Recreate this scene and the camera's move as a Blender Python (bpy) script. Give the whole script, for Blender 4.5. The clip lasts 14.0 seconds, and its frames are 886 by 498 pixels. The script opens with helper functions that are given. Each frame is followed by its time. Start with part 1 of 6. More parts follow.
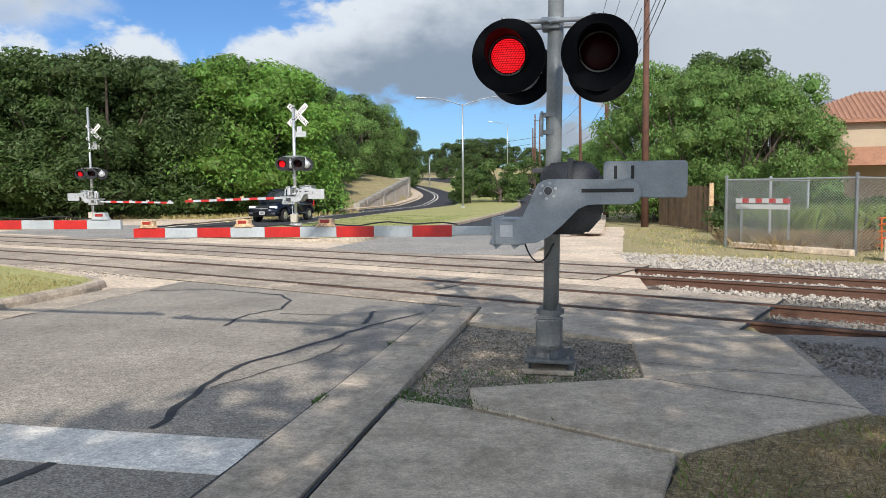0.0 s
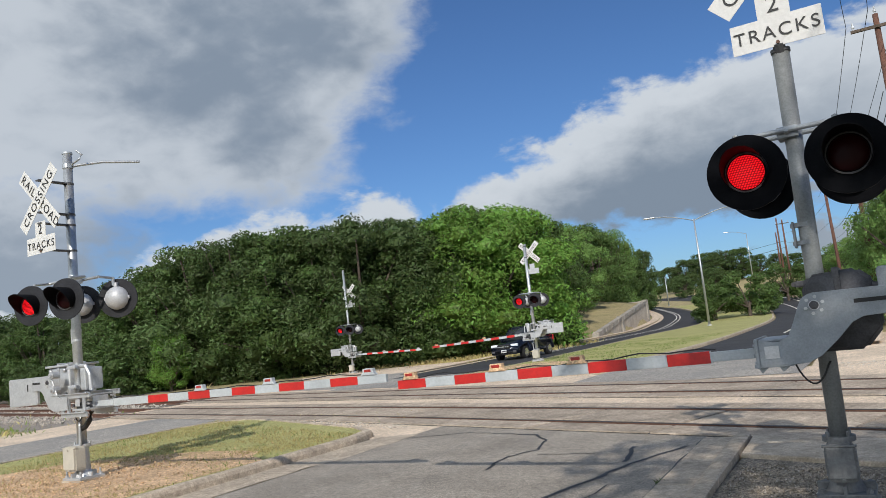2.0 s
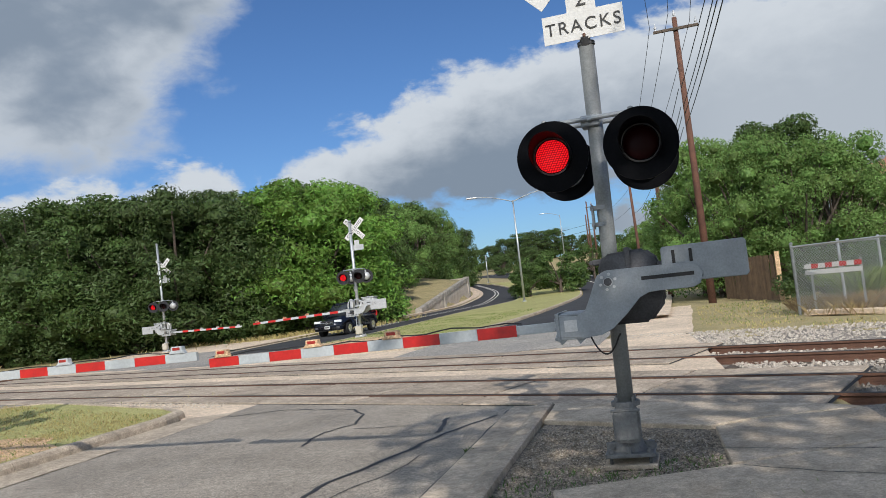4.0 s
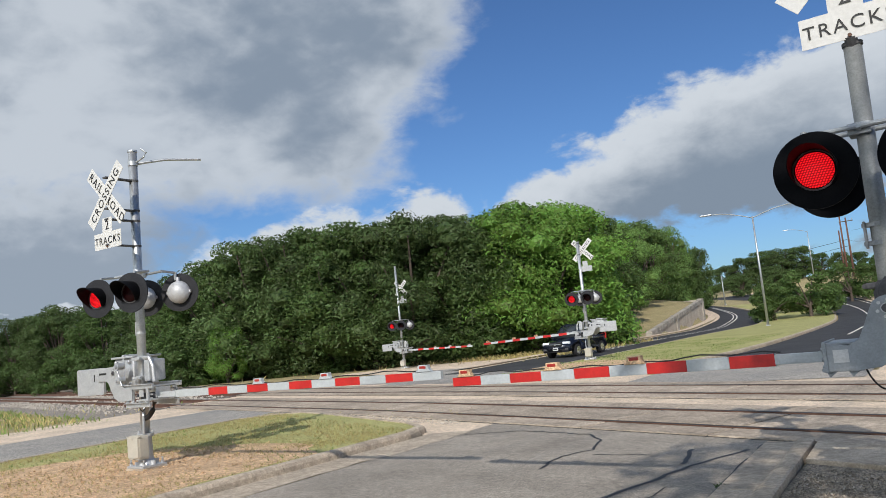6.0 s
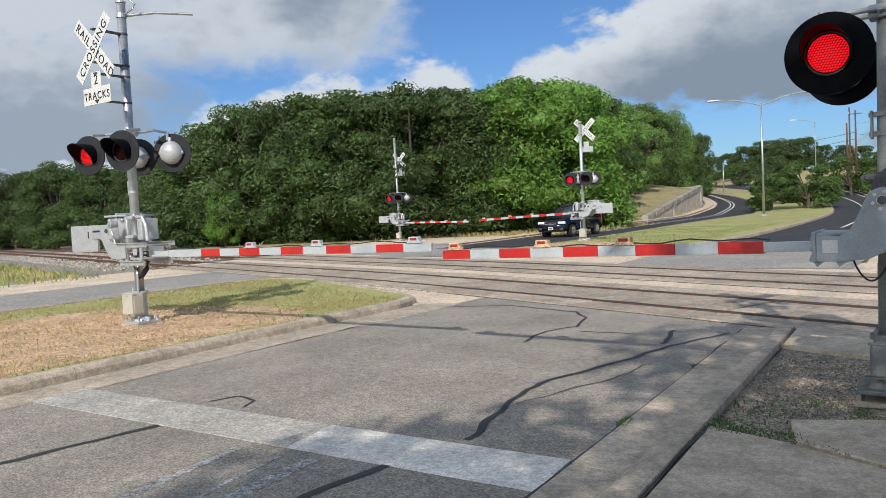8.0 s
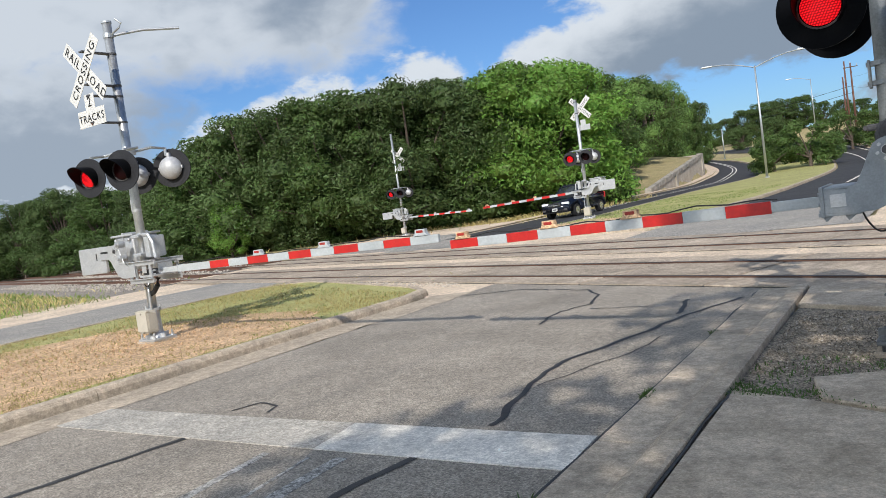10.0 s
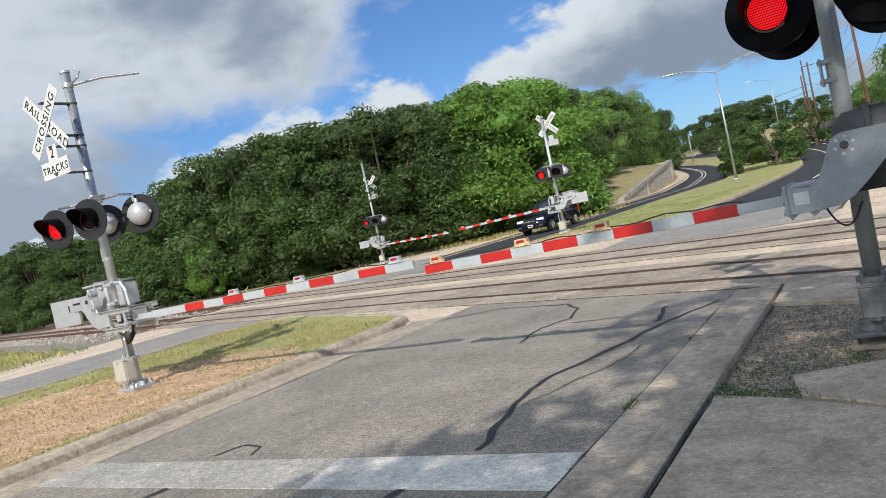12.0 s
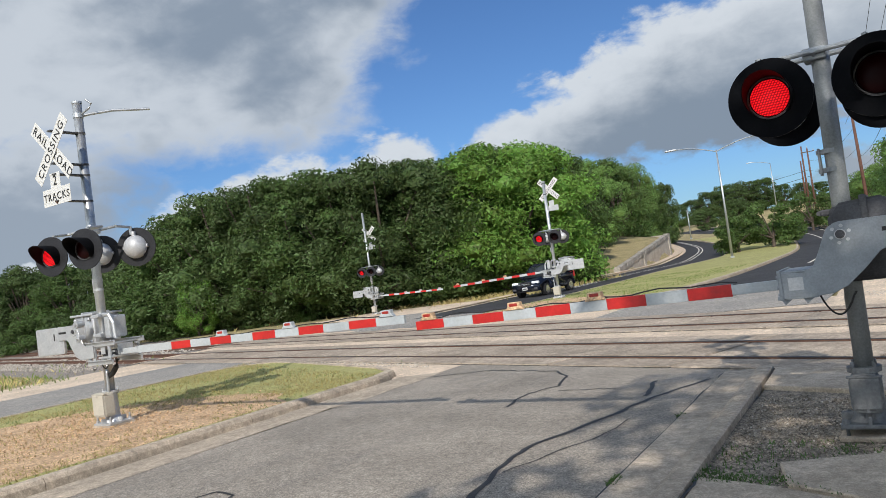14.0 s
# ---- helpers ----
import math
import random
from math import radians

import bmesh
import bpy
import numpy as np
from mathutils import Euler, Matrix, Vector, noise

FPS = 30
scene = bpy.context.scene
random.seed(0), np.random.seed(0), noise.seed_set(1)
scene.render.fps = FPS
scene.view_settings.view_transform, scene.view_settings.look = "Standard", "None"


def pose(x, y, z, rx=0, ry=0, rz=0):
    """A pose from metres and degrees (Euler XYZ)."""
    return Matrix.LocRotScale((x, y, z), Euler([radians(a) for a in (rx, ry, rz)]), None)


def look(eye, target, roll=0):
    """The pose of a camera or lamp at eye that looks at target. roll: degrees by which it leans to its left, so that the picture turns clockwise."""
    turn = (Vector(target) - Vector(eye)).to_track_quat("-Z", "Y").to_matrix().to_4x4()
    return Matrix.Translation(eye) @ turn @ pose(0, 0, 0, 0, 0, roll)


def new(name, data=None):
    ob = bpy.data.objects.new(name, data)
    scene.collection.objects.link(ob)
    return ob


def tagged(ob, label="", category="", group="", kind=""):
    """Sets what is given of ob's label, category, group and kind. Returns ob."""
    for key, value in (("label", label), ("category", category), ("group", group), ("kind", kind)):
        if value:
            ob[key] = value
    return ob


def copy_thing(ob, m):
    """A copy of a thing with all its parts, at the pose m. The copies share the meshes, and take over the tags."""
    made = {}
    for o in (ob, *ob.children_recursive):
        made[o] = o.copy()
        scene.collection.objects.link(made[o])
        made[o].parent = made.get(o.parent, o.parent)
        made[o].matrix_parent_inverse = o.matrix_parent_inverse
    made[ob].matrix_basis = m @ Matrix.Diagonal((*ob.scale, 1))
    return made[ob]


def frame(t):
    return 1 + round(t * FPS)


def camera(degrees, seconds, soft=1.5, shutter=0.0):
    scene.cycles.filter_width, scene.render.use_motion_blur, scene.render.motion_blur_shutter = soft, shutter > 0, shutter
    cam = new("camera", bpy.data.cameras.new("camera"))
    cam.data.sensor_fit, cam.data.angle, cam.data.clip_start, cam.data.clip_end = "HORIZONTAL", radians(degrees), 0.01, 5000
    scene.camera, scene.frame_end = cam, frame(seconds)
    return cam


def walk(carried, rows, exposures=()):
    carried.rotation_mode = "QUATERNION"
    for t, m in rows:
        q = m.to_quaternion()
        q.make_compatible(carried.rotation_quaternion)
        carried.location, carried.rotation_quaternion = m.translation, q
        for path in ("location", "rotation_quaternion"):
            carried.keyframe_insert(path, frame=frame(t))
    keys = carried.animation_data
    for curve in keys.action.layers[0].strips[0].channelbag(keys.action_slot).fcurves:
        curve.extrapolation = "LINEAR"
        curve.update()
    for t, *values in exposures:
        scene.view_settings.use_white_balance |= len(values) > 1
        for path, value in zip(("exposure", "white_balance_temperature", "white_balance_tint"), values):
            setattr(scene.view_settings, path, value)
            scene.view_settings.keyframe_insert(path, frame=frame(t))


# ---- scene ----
# the camera: carried by hand, standing beside the crossing
cam = camera(61.1, 14.0, soft=0.6)

PATH = [
    (0, (-0.13, 0.526, 1.605), (-0.573, 2.47, 1.451), -0.4),
    (0.5, (-0.214, 0.45, 1.608), (-0.94, 2.31, 1.48), -0.2),
    (0.7, (-0.256, 0.409, 1.611), (-1.155, 2.195, 1.555), -1.5),
    (0.8, (-0.284, 0.394, 1.613), (-1.274, 2.132, 1.609), -2.2),
    (1, (-0.277, 0.379, 1.623), (-1.425, 2.014, 1.707), -4.6),
    (1.5, (-0.224, 0.362, 1.625), (-1.5, 1.887, 1.84), -7.7),
    (2, (-0.178, 0.375, 1.674), (-1.169, 2.096, 1.904), -6.3),
    (2.2, (-0.171, 0.439, 1.682), (-0.977, 2.255, 1.907), -5.9),
    (4.3, (-0.104, 0.421, 1.659), (-0.688, 2.331, 1.771), -6.4),
    (4.5, (-0.129, 0.436, 1.669), (-0.77, 2.327, 1.785), -5.9),
    (5, (-0.188, 0.386, 1.676), (-1.041, 2.188, 1.836), -5.0),
    (5.5, (-0.237, 0.357, 1.686), (-1.246, 2.07, 1.902), -5.7),
    (6, (-0.225, 0.344, 1.695), (-1.331, 1.994, 1.929), -5.5),
    (6.5, (-0.208, 0.383, 1.665), (-1.381, 1.997, 1.807), -2.7),
    (7, (-0.218, 0.447, 1.673), (-1.419, 2.045, 1.749), 1.1),
    (7.5, (-0.198, 0.445, 1.672), (-1.352, 2.078, 1.684), -0.0),
    (8, (-0.221, 0.455, 1.668), (-1.351, 2.103, 1.571), -2.8),
    (8.5, (-0.239, 0.493, 1.654), (-1.399, 2.115, 1.498), -2.9),
    (8.7, (-0.243, 0.484, 1.648), (-1.414, 2.097, 1.477), -2.9),
    (10.8, (-0.225, 0.448, 1.654), (-1.351, 2.098, 1.559), -10.3),
    (11, (-0.221, 0.475, 1.646), (-1.348, 2.124, 1.549), -10.3),
    (11.5, (-0.205, 0.491, 1.649), (-1.309, 2.156, 1.564), -11.6),
    (12, (-0.198, 0.498, 1.658), (-1.29, 2.172, 1.592), -12.2),
    (12.5, (-0.201, 0.497, 1.675), (-1.286, 2.178, 1.668), -10.3),
    (13, (-0.2, 0.492, 1.7), (-1.285, 2.167, 1.824), -6.9),
    (13.5, (-0.183, 0.497, 1.687), (-1.255, 2.178, 1.838), -6.9),
    (14, (-0.193, 0.509, 1.675), (-1.253, 2.203, 1.753), -7.8),
]
walk(cam, [(t, look(eye, aim, roll)) for t, eye, aim, roll in PATH],
     [(0.0, 0.02), (0.5, 0.11), (1.0, -0.20), (2.0, -0.30), (5.5, -0.24), (7.0, -0.30), (8.5, -0.12), (11.5, -0.08), (12.5, -0.14), (14.0, -0.2)])

# ---------------------------------------------------------------- light
SUN_WAY = Vector((0.515, -1.34, 1.0)).normalized()
world = bpy.data.worlds.new("sky")
scene.world = world
world.use_nodes = True
wn, wl = world.node_tree.nodes, world.node_tree.links
wn.clear()


def wmath(op, a, b=0.0, clamp=False):
    n = wn.new("ShaderNodeMath")
    n.operation = op
    n.use_clamp = clamp
    for idx, v in enumerate((a, b)):
        if isinstance(v, (int, float)):
            n.inputs[idx].default_value = v
        else:
            wl.new(v, n.inputs[idx])
    return n.outputs[0]


def wrange(v, a, b, c, d, smooth=True):
    n = wn.new("ShaderNodeMapRange")
    n.interpolation_type = "SMOOTHSTEP" if smooth else "LINEAR"
    wl.new(v, n.inputs[0])
    for idx, val in zip((1, 2, 3, 4), (a, b, c, d)):
        n.inputs[idx].default_value = val
    return n.outputs[0]


sky = wn.new("ShaderNodeTexSky")
sky.sky_type = "NISHITA"
sky.sun_disc = False
sky.sun_elevation = math.asin(SUN_WAY.z)
sky.sun_rotation = math.atan2(SUN_WAY.x, SUN_WAY.y)
sky.air_density, sky.dust_density, sky.ozone_density = 1.0, 0.6, 2.5
coord = wn.new("ShaderNodeTexCoord")
sep = wn.new("ShaderNodeSeparateXYZ")
wl.new(coord.outputs["Generated"], sep.inputs[0])
dx, dy, dz = sep.outputs
yaw = wmath("MULTIPLY", wmath("ARCTAN2", wmath("MULTIPLY", dx, -1.0), dy), 57.296)
elev = wmath("MULTIPLY", wmath("ARCSINE", dz), 57.296)
# cloud decks: heaped clouds, a little flattened
flat = wn.new("ShaderNodeCombineXYZ")
wl.new(wmath("MULTIPLY", dx, 1.0), flat.inputs[0])
wl.new(wmath("MULTIPLY", dy, 1.0), flat.inputs[1])
wl.new(wmath("MULTIPLY", dz, 1.7), flat.inputs[2])


def wnoise(scale, detail, rough, warp=0.0):
    n = wn.new("ShaderNodeTexNoise")
    n.inputs["Scale"].default_value = scale
    n.inputs["Detail"].default_value = detail
    n.inputs["Roughness"].default_value = rough
    n.inputs["Distortion"].default_value = warp
    wl.new(flat.outputs[0], n.inputs["Vector"])
    return n.outputs["Fac"]


big = wnoise(5.0, 3.0, 0.5, 0.25)
fine = wnoise(15.0, 5.0, 0.55, 0.35)
wisp = wnoise(42.0, 6.0, 0.6, 0.2)


def wlin(v, slope, offset):
    return wmath("ADD", wmath("MULTIPLY", v, slope), offset)


def wsum(*terms):
    out = terms[0]
    for term in terms[1:]:
        out = wmath("ADD", out, term)
    return out


swell = wlin(big, 9.0, -4.5)
puff = wsum(wlin(fine, 7.0, -3.5), wlin(wisp, 2.6, -1.3))
# the bank on the right: a sloping bright top, a flat grey base
right_top = wmath("MINIMUM", wlin(yaw, -0.48, 24.4), wlin(yaw, -0.05, 18.0))
right_in = wmath("SUBTRACT", right_top, elev)
right_up = wmath("SUBTRACT", elev, wmath("MINIMUM", wmath("MAXIMUM", wlin(yaw, 0.2, 3.1), 6.8), wlin(yaw, 0.9, 5.0)))
right_bank = wmath("ADD", wmath("MINIMUM", right_in, wlin(right_up, 1.3, 0.3)), wlin(swell, 0.35, 0.0))
# the broad cloud on the left, and the one low behind it
left_in = wsum(yaw, wlin(elev, 0.8, -48.1))
left_up = wlin(elev, 1.4, -15.0)
left_bank = wmath("ADD", wmath("MINIMUM", wlin(left_in, 0.75, 0.0), left_up), wlin(swell, 0.8, 0.0))
side_bank = wmath("ADD", wmath("MINIMUM", wlin(yaw, 0.8, -42.0), wlin(elev, -1.0, 15.8)), wlin(swell, 0.6, 0.0))
gap = wrange(elev, 16.2, 19.5, 1.0, 0.0)
# small heaps over the trees
heap_top = wlin(wmath("ABSOLUTE", wlin(yaw, 1.0, -36.5)), -0.10, 11.0)
heap_top = wmath("MINIMUM", heap_top, wlin(yaw, -0.35, 25.6))
heap = wmath("ADD", wmath("MINIMUM", wmath("SUBTRACT", heap_top, elev), wlin(yaw, 0.6, -17.4)), wlin(swell, 0.5, 0.0))
far_heap = wsum(wmath("MINIMUM", wlin(elev, -1.0, 5.4), wlin(elev, 1.0, -2.2)), wlin(swell, 1.2, -1.0))
crisp = wmath("MAXIMUM", wmath("MAXIMUM", right_bank, heap), far_heap)
cover_crisp = wrange(wmath("ADD", crisp, wlin(puff, 0.9, 0.0)), -0.5, 1.3, 0.0, 1.0)
soft_body = wmath("ADD", wmath("MAXIMUM", left_bank, side_bank), wlin(puff, 1.0, 0.0))
cover_soft = wmath("MULTIPLY", wrange(soft_body, -1.6, 3.4, 0.0, 1.0), 0.97)
cover = wmath("MAXIMUM", cover_crisp, cover_soft)
shade_right = wrange(wsum(right_in, wlin(swell, 0.7, 0.0), wlin(puff, 0.7, 0.0)), 1.0, 7.5, 0.0, 1.0)
shade_right = wmath("MULTIPLY", shade_right, wrange(yaw, -6.0, 10.0, 0.42, 1.0))
shade_heap = wrange(wsum(wmath("SUBTRACT", heap_top, elev), puff), 1.5, 6.0, 0.0, 0.5)
near_right = wrange(yaw, 29.0, 32.5, 1.0, 0.0)
shade_left = wrange(wsum(wmath("MINIMUM", left_in, 6.0), wlin(elev, 0.40, -8.0), wlin(swell, 4.5, 0.0), wlin(puff, 1.6, 0.0)), 0.0, 14.0, 0.16, 0.95)
shade_left = wmath("MULTIPLY", shade_left, wrange(yaw, 62.0, 95.0, 1.0, 0.35))
shade_side = wrange(wsum(wlin(elev, -1.0, 15.5), wlin(swell, 1.4, 0.0), puff), 1.0, 7.0, 0.22, 0.8)
side_pick = wmath("MULTIPLY", wrange(wmath("SUBTRACT", side_bank, left_bank), -1.0, 1.5, 0.0, 1.0), gap)
shade_soft = wmath("ADD", wmath("MULTIPLY", shade_left, wmath("SUBTRACT", 1.0, side_pick)), wmath("MULTIPLY", shade_side, side_pick))
shade_crisp = wmath("ADD", wmath("MULTIPLY", shade_right, near_right), wmath("MULTIPLY", shade_heap, wmath("SUBTRACT", 1.0, near_right)))
soft_pick = wrange(wmath("SUBTRACT", cover_soft, cover_crisp), -0.1, 0.3, 0.0, 1.0)
shade_amount = wmath("ADD", wmath("MULTIPLY", shade_soft, soft_pick), wmath("MULTIPLY", shade_crisp, wmath("SUBTRACT", 1.0, soft_pick)))
cloud = wn.new("ShaderNodeMix")
cloud.data_type = "RGBA"
wl.new(shade_amount, cloud.inputs[0])
cloud.inputs[6].default_value = (0.74, 0.80, 0.87, 1)
cloud.inputs[7].default_value = (0.265, 0.335, 0.43, 1)
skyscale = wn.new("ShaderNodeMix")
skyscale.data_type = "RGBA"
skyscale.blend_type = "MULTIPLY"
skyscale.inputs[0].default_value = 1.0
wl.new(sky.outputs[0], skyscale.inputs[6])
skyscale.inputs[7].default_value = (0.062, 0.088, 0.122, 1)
toward = wn.new("ShaderNodeVectorMath")
toward.operation = "DOT_PRODUCT"
wl.new(coord.outputs["Generated"], toward.inputs[0])
toward.inputs[1].default_value = SUN_WAY
sunny = wn.new("ShaderNodeVectorMath")
sunny.operation = "SCALE"
wl.new(cloud.outputs[2], sunny.inputs[0])
wl.new(wrange(toward.outputs["Value"], 0.0, 1.0, 1.0, 2.6), sunny.inputs["Scale"])
skymix = wn.new("ShaderNodeMix")
skymix.data_type = "RGBA"
wl.new(cover, skymix.inputs[0])
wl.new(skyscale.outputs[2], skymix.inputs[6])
wl.new(sunny.outputs[0], skymix.inputs[7])
bg = wn.new("ShaderNodeBackground")
wl.new(skymix.outputs[2], bg.inputs[0])
bg.inputs[1].default_value = 1.0
wl.new(bg.outputs[0], wn.new("ShaderNodeOutputWorld").inputs[0])

sun_data = bpy.data.lights.new("sun", "SUN")
sun_data.energy, sun_data.angle, sun_data.color = 4.6, radians(0.6), (1.0, 0.935, 0.855)
sun = new("sun", sun_data)
sun.matrix_world = look(SUN_WAY * 60, (0, 0, 0))
scene.view_settings.exposure = -0.2

# ---------------------------------------------------------------- materials


def material(name, base, rough=0.8, metal=0.0, dark=None, scale=8.0, fine=90.0, bump=0.15, spread=0.25, rand=0.0, detail=6.0, emit=None, spec=0.5, speck=0.0, grit=45.0, mottle=0.0):
    """Stains, mottling, grain and single bits of grit, fine relief, and a random shade for each piece."""
    m = bpy.data.materials.new(name)
    m.use_nodes = True
    n, l = m.node_tree.nodes, m.node_tree.links
    b = n["Principled BSDF"]
    b.inputs["Roughness"].default_value = rough
    b.inputs["Metallic"].default_value = metal
    b.inputs["Specular IOR Level"].default_value = spec
    tc = n.new("ShaderNodeNewGeometry")
    big, small = n.new("ShaderNodeTexNoise"), n.new("ShaderNodeTexNoise")
    for node, s in ((big, scale), (small, fine)):
        node.inputs["Scale"].default_value = s
        node.inputs["Detail"].default_value = detail
        node.inputs["Roughness"].default_value = 0.65
        l.new(tc.outputs["Position"], node.inputs["Vector"])
    dark = dark or tuple(c * (1 - spread * 1.6) for c in base)
    ramp = n.new("ShaderNodeMapRange")
    ramp.inputs[1].default_value, ramp.inputs[2].default_value = 0.35, 0.68
    l.new(big.outputs["Fac"], ramp.inputs[0])
    mix = n.new("ShaderNodeMix")
    mix.data_type = "RGBA"
    l.new(ramp.outputs[0], mix.inputs[0])
    mix.inputs[6].default_value = (*base, 1)
    mix.inputs[7].default_value = (*dark, 1)
    grain = n.new("ShaderNodeMapRange")
    grain.inputs[1].default_value, grain.inputs[2].default_value = 0.38, 0.62
    grain.inputs[3].default_value, grain.inputs[4].default_value = 1 - spread, 1 + spread
    l.new(small.outputs["Fac"], grain.inputs[0])
    hsv = n.new("ShaderNodeHueSaturation")
    l.new(mix.outputs[2], hsv.inputs["Color"])
    value = grain.outputs[0]
    for amount, kind, s in ((speck, "ShaderNodeTexVoronoi", grit), (mottle, "ShaderNodeTexNoise", 11.0)):
        if not amount:
            continue
        tex = n.new(kind)
        tex.inputs["Scale"].default_value = s
        l.new(tc.outputs["Position"], tex.inputs["Vector"])
        span = n.new("ShaderNodeMapRange")
        if kind == "ShaderNodeTexNoise":
            tex.inputs["Detail"].default_value = 9.0
            tex.inputs["Roughness"].default_value = 0.72
            span.inputs[1].default_value, span.inputs[2].default_value = 0.36, 0.64
            l.new(tex.outputs["Fac"], span.inputs[0])
        else:
            tone = n.new("ShaderNodeSeparateColor")
            l.new(tex.outputs["Color"], tone.inputs[0])
            l.new(tone.outputs[0], span.inputs[0])
        span.inputs[3].default_value, span.inputs[4].default_value = 1 - amount, 1 + amount
        times = n.new("ShaderNodeMath")
        times.operation = "MULTIPLY"
        l.new(value, times.inputs[0])
        l.new(span.outputs[0], times.inputs[1])
        value = times.outputs[0]
    if rand:
        info = n.new("ShaderNodeObjectInfo")
        r = n.new("ShaderNodeMapRange")
        r.inputs[3].default_value, r.inputs[4].default_value = 1 - rand, 1 + rand
        l.new(info.outputs["Random"], r.inputs[0])
        mul = n.new("ShaderNodeMath")
        mul.operation = "MULTIPLY"
        l.new(value, mul.inputs[0])
        l.new(r.outputs[0], mul.inputs[1])
        value = mul.outputs[0]
    l.new(value, hsv.inputs["Value"])
    l.new(hsv.outputs[0], b.inputs["Base Color"])
    if bump:
        bm_ = n.new("ShaderNodeBump")
        bm_.inputs["Strength"].default_value = bump
        bm_.inputs["Distance"].default_value = 0.01
        l.new(small.outputs["Fac"], bm_.inputs["Height"])
        l.new(bm_.outputs[0], b.inputs["Normal"])
    if emit:
        b.inputs["Emission Color"].default_value = (*emit[:3], 1)
        b.inputs["Emission Strength"].default_value = emit[3]
    return m


def leaf_material(name, base, rand=0.35):
    """Leaves: a shade for every leaf, some light passing through."""
    m = bpy.data.materials.new(name)
    m.use_nodes = True
    n, l = m.node_tree.nodes, m.node_tree.links
    b = n["Principled BSDF"]
    b.inputs["Roughness"].default_value = 0.55
    b.inputs["Specular IOR Level"].default_value = 0.25
    g = n.new("ShaderNodeNewGeometry")
    info = n.new("ShaderNodeObjectInfo")
    hsv = n.new("ShaderNodeHueSaturation")
    hsv.inputs["Color"].default_value = (*base, 1)
    r = n.new("ShaderNodeMapRange")
    r.inputs[3].default_value, r.inputs[4].default_value = 1 - rand, 1 + rand * 1.3
    l.new(g.outputs["Random Per Island"], r.inputs[0])
    r2 = n.new("ShaderNodeMapRange")
    r2.inputs[3].default_value, r2.inputs[4].default_value = 0.8, 1.2
    l.new(info.outputs["Random"], r2.inputs[0])
    mul = n.new("ShaderNodeMath")
    mul.operation = "MULTIPLY"
    l.new(r.outputs[0], mul.inputs[0])
    l.new(r2.outputs[0], mul.inputs[1])
    l.new(mul.outputs[0], hsv.inputs["Value"])
    hue = n.new("ShaderNodeMapRange")
    hue.inputs[3].default_value, hue.inputs[4].default_value = 0.482, 0.515
    l.new(g.outputs["Random Per Island"], hue.inputs[0])
    l.new(hue.outputs[0], hsv.inputs["Hue"])
    l.new(hsv.outputs[0], b.inputs["Base Color"])
    tr = n.new("ShaderNodeBsdfTranslucent")
    l.new(hsv.outputs[0], tr.inputs["Color"])
    mixs = n.new("ShaderNodeMixShader")
    mixs.inputs[0].default_value = 0.3
    l.new(b.outputs[0], mixs.inputs[1])
    l.new(tr.outputs[0], mixs.inputs[2])
    l.new(mixs.outputs[0], n["Material Output"].inputs[0])
    return m


def lens_material(name, base, glow, spec=0.4):
    """A red lens with a honeycomb of small bright diodes."""
    m = bpy.data.materials.new(name)
    m.use_nodes = True
    n, l = m.node_tree.nodes, m.node_tree.links
    b = n["Principled BSDF"]
    b.inputs["Base Color"].default_value = (*base, 1)
    b.inputs["Roughness"].default_value = 0.35
    b.inputs["Specular IOR Level"].default_value = spec
    tc = n.new("ShaderNodeTexCoord")
    v = n.new("ShaderNodeTexVoronoi")
    v.inputs["Scale"].default_value = 46.0
    v.inputs["Randomness"].default_value = 0.0
    sp, cb = n.new("ShaderNodeSeparateXYZ"), n.new("ShaderNodeCombineXYZ")
    l.new(tc.outputs["Object"], sp.inputs[0])
    slant, rows_ = n.new("ShaderNodeMath"), n.new("ShaderNodeMath")
    slant.operation, rows_.operation = "MULTIPLY_ADD", "MULTIPLY"
    slant.inputs[1].default_value, rows_.inputs[1].default_value = -0.577, 1.155
    l.new(sp.outputs[2], slant.inputs[0])
    l.new(sp.outputs[0], slant.inputs[2])
    l.new(sp.outputs[2], rows_.inputs[0])
    l.new(slant.outputs[0], cb.inputs[0])
    l.new(rows_.outputs[0], cb.inputs[1])
    v.voronoi_dimensions = "2D"
    l.new(cb.outputs[0], v.inputs["Vector"])
    r = n.new("ShaderNodeMapRange")
    r.inputs[1].default_value, r.inputs[2].default_value = 0.16, 0.40
    r.inputs[3].default_value, r.inputs[4].default_value = glow, glow * 0.16
    l.new(v.outputs["Distance"], r.inputs[0])
    b.inputs["Emission Color"].default_value = (1.0, 0.010, 0.018, 1)
    l.new(r.outputs[0], b.inputs["Emission Strength"])
    return m


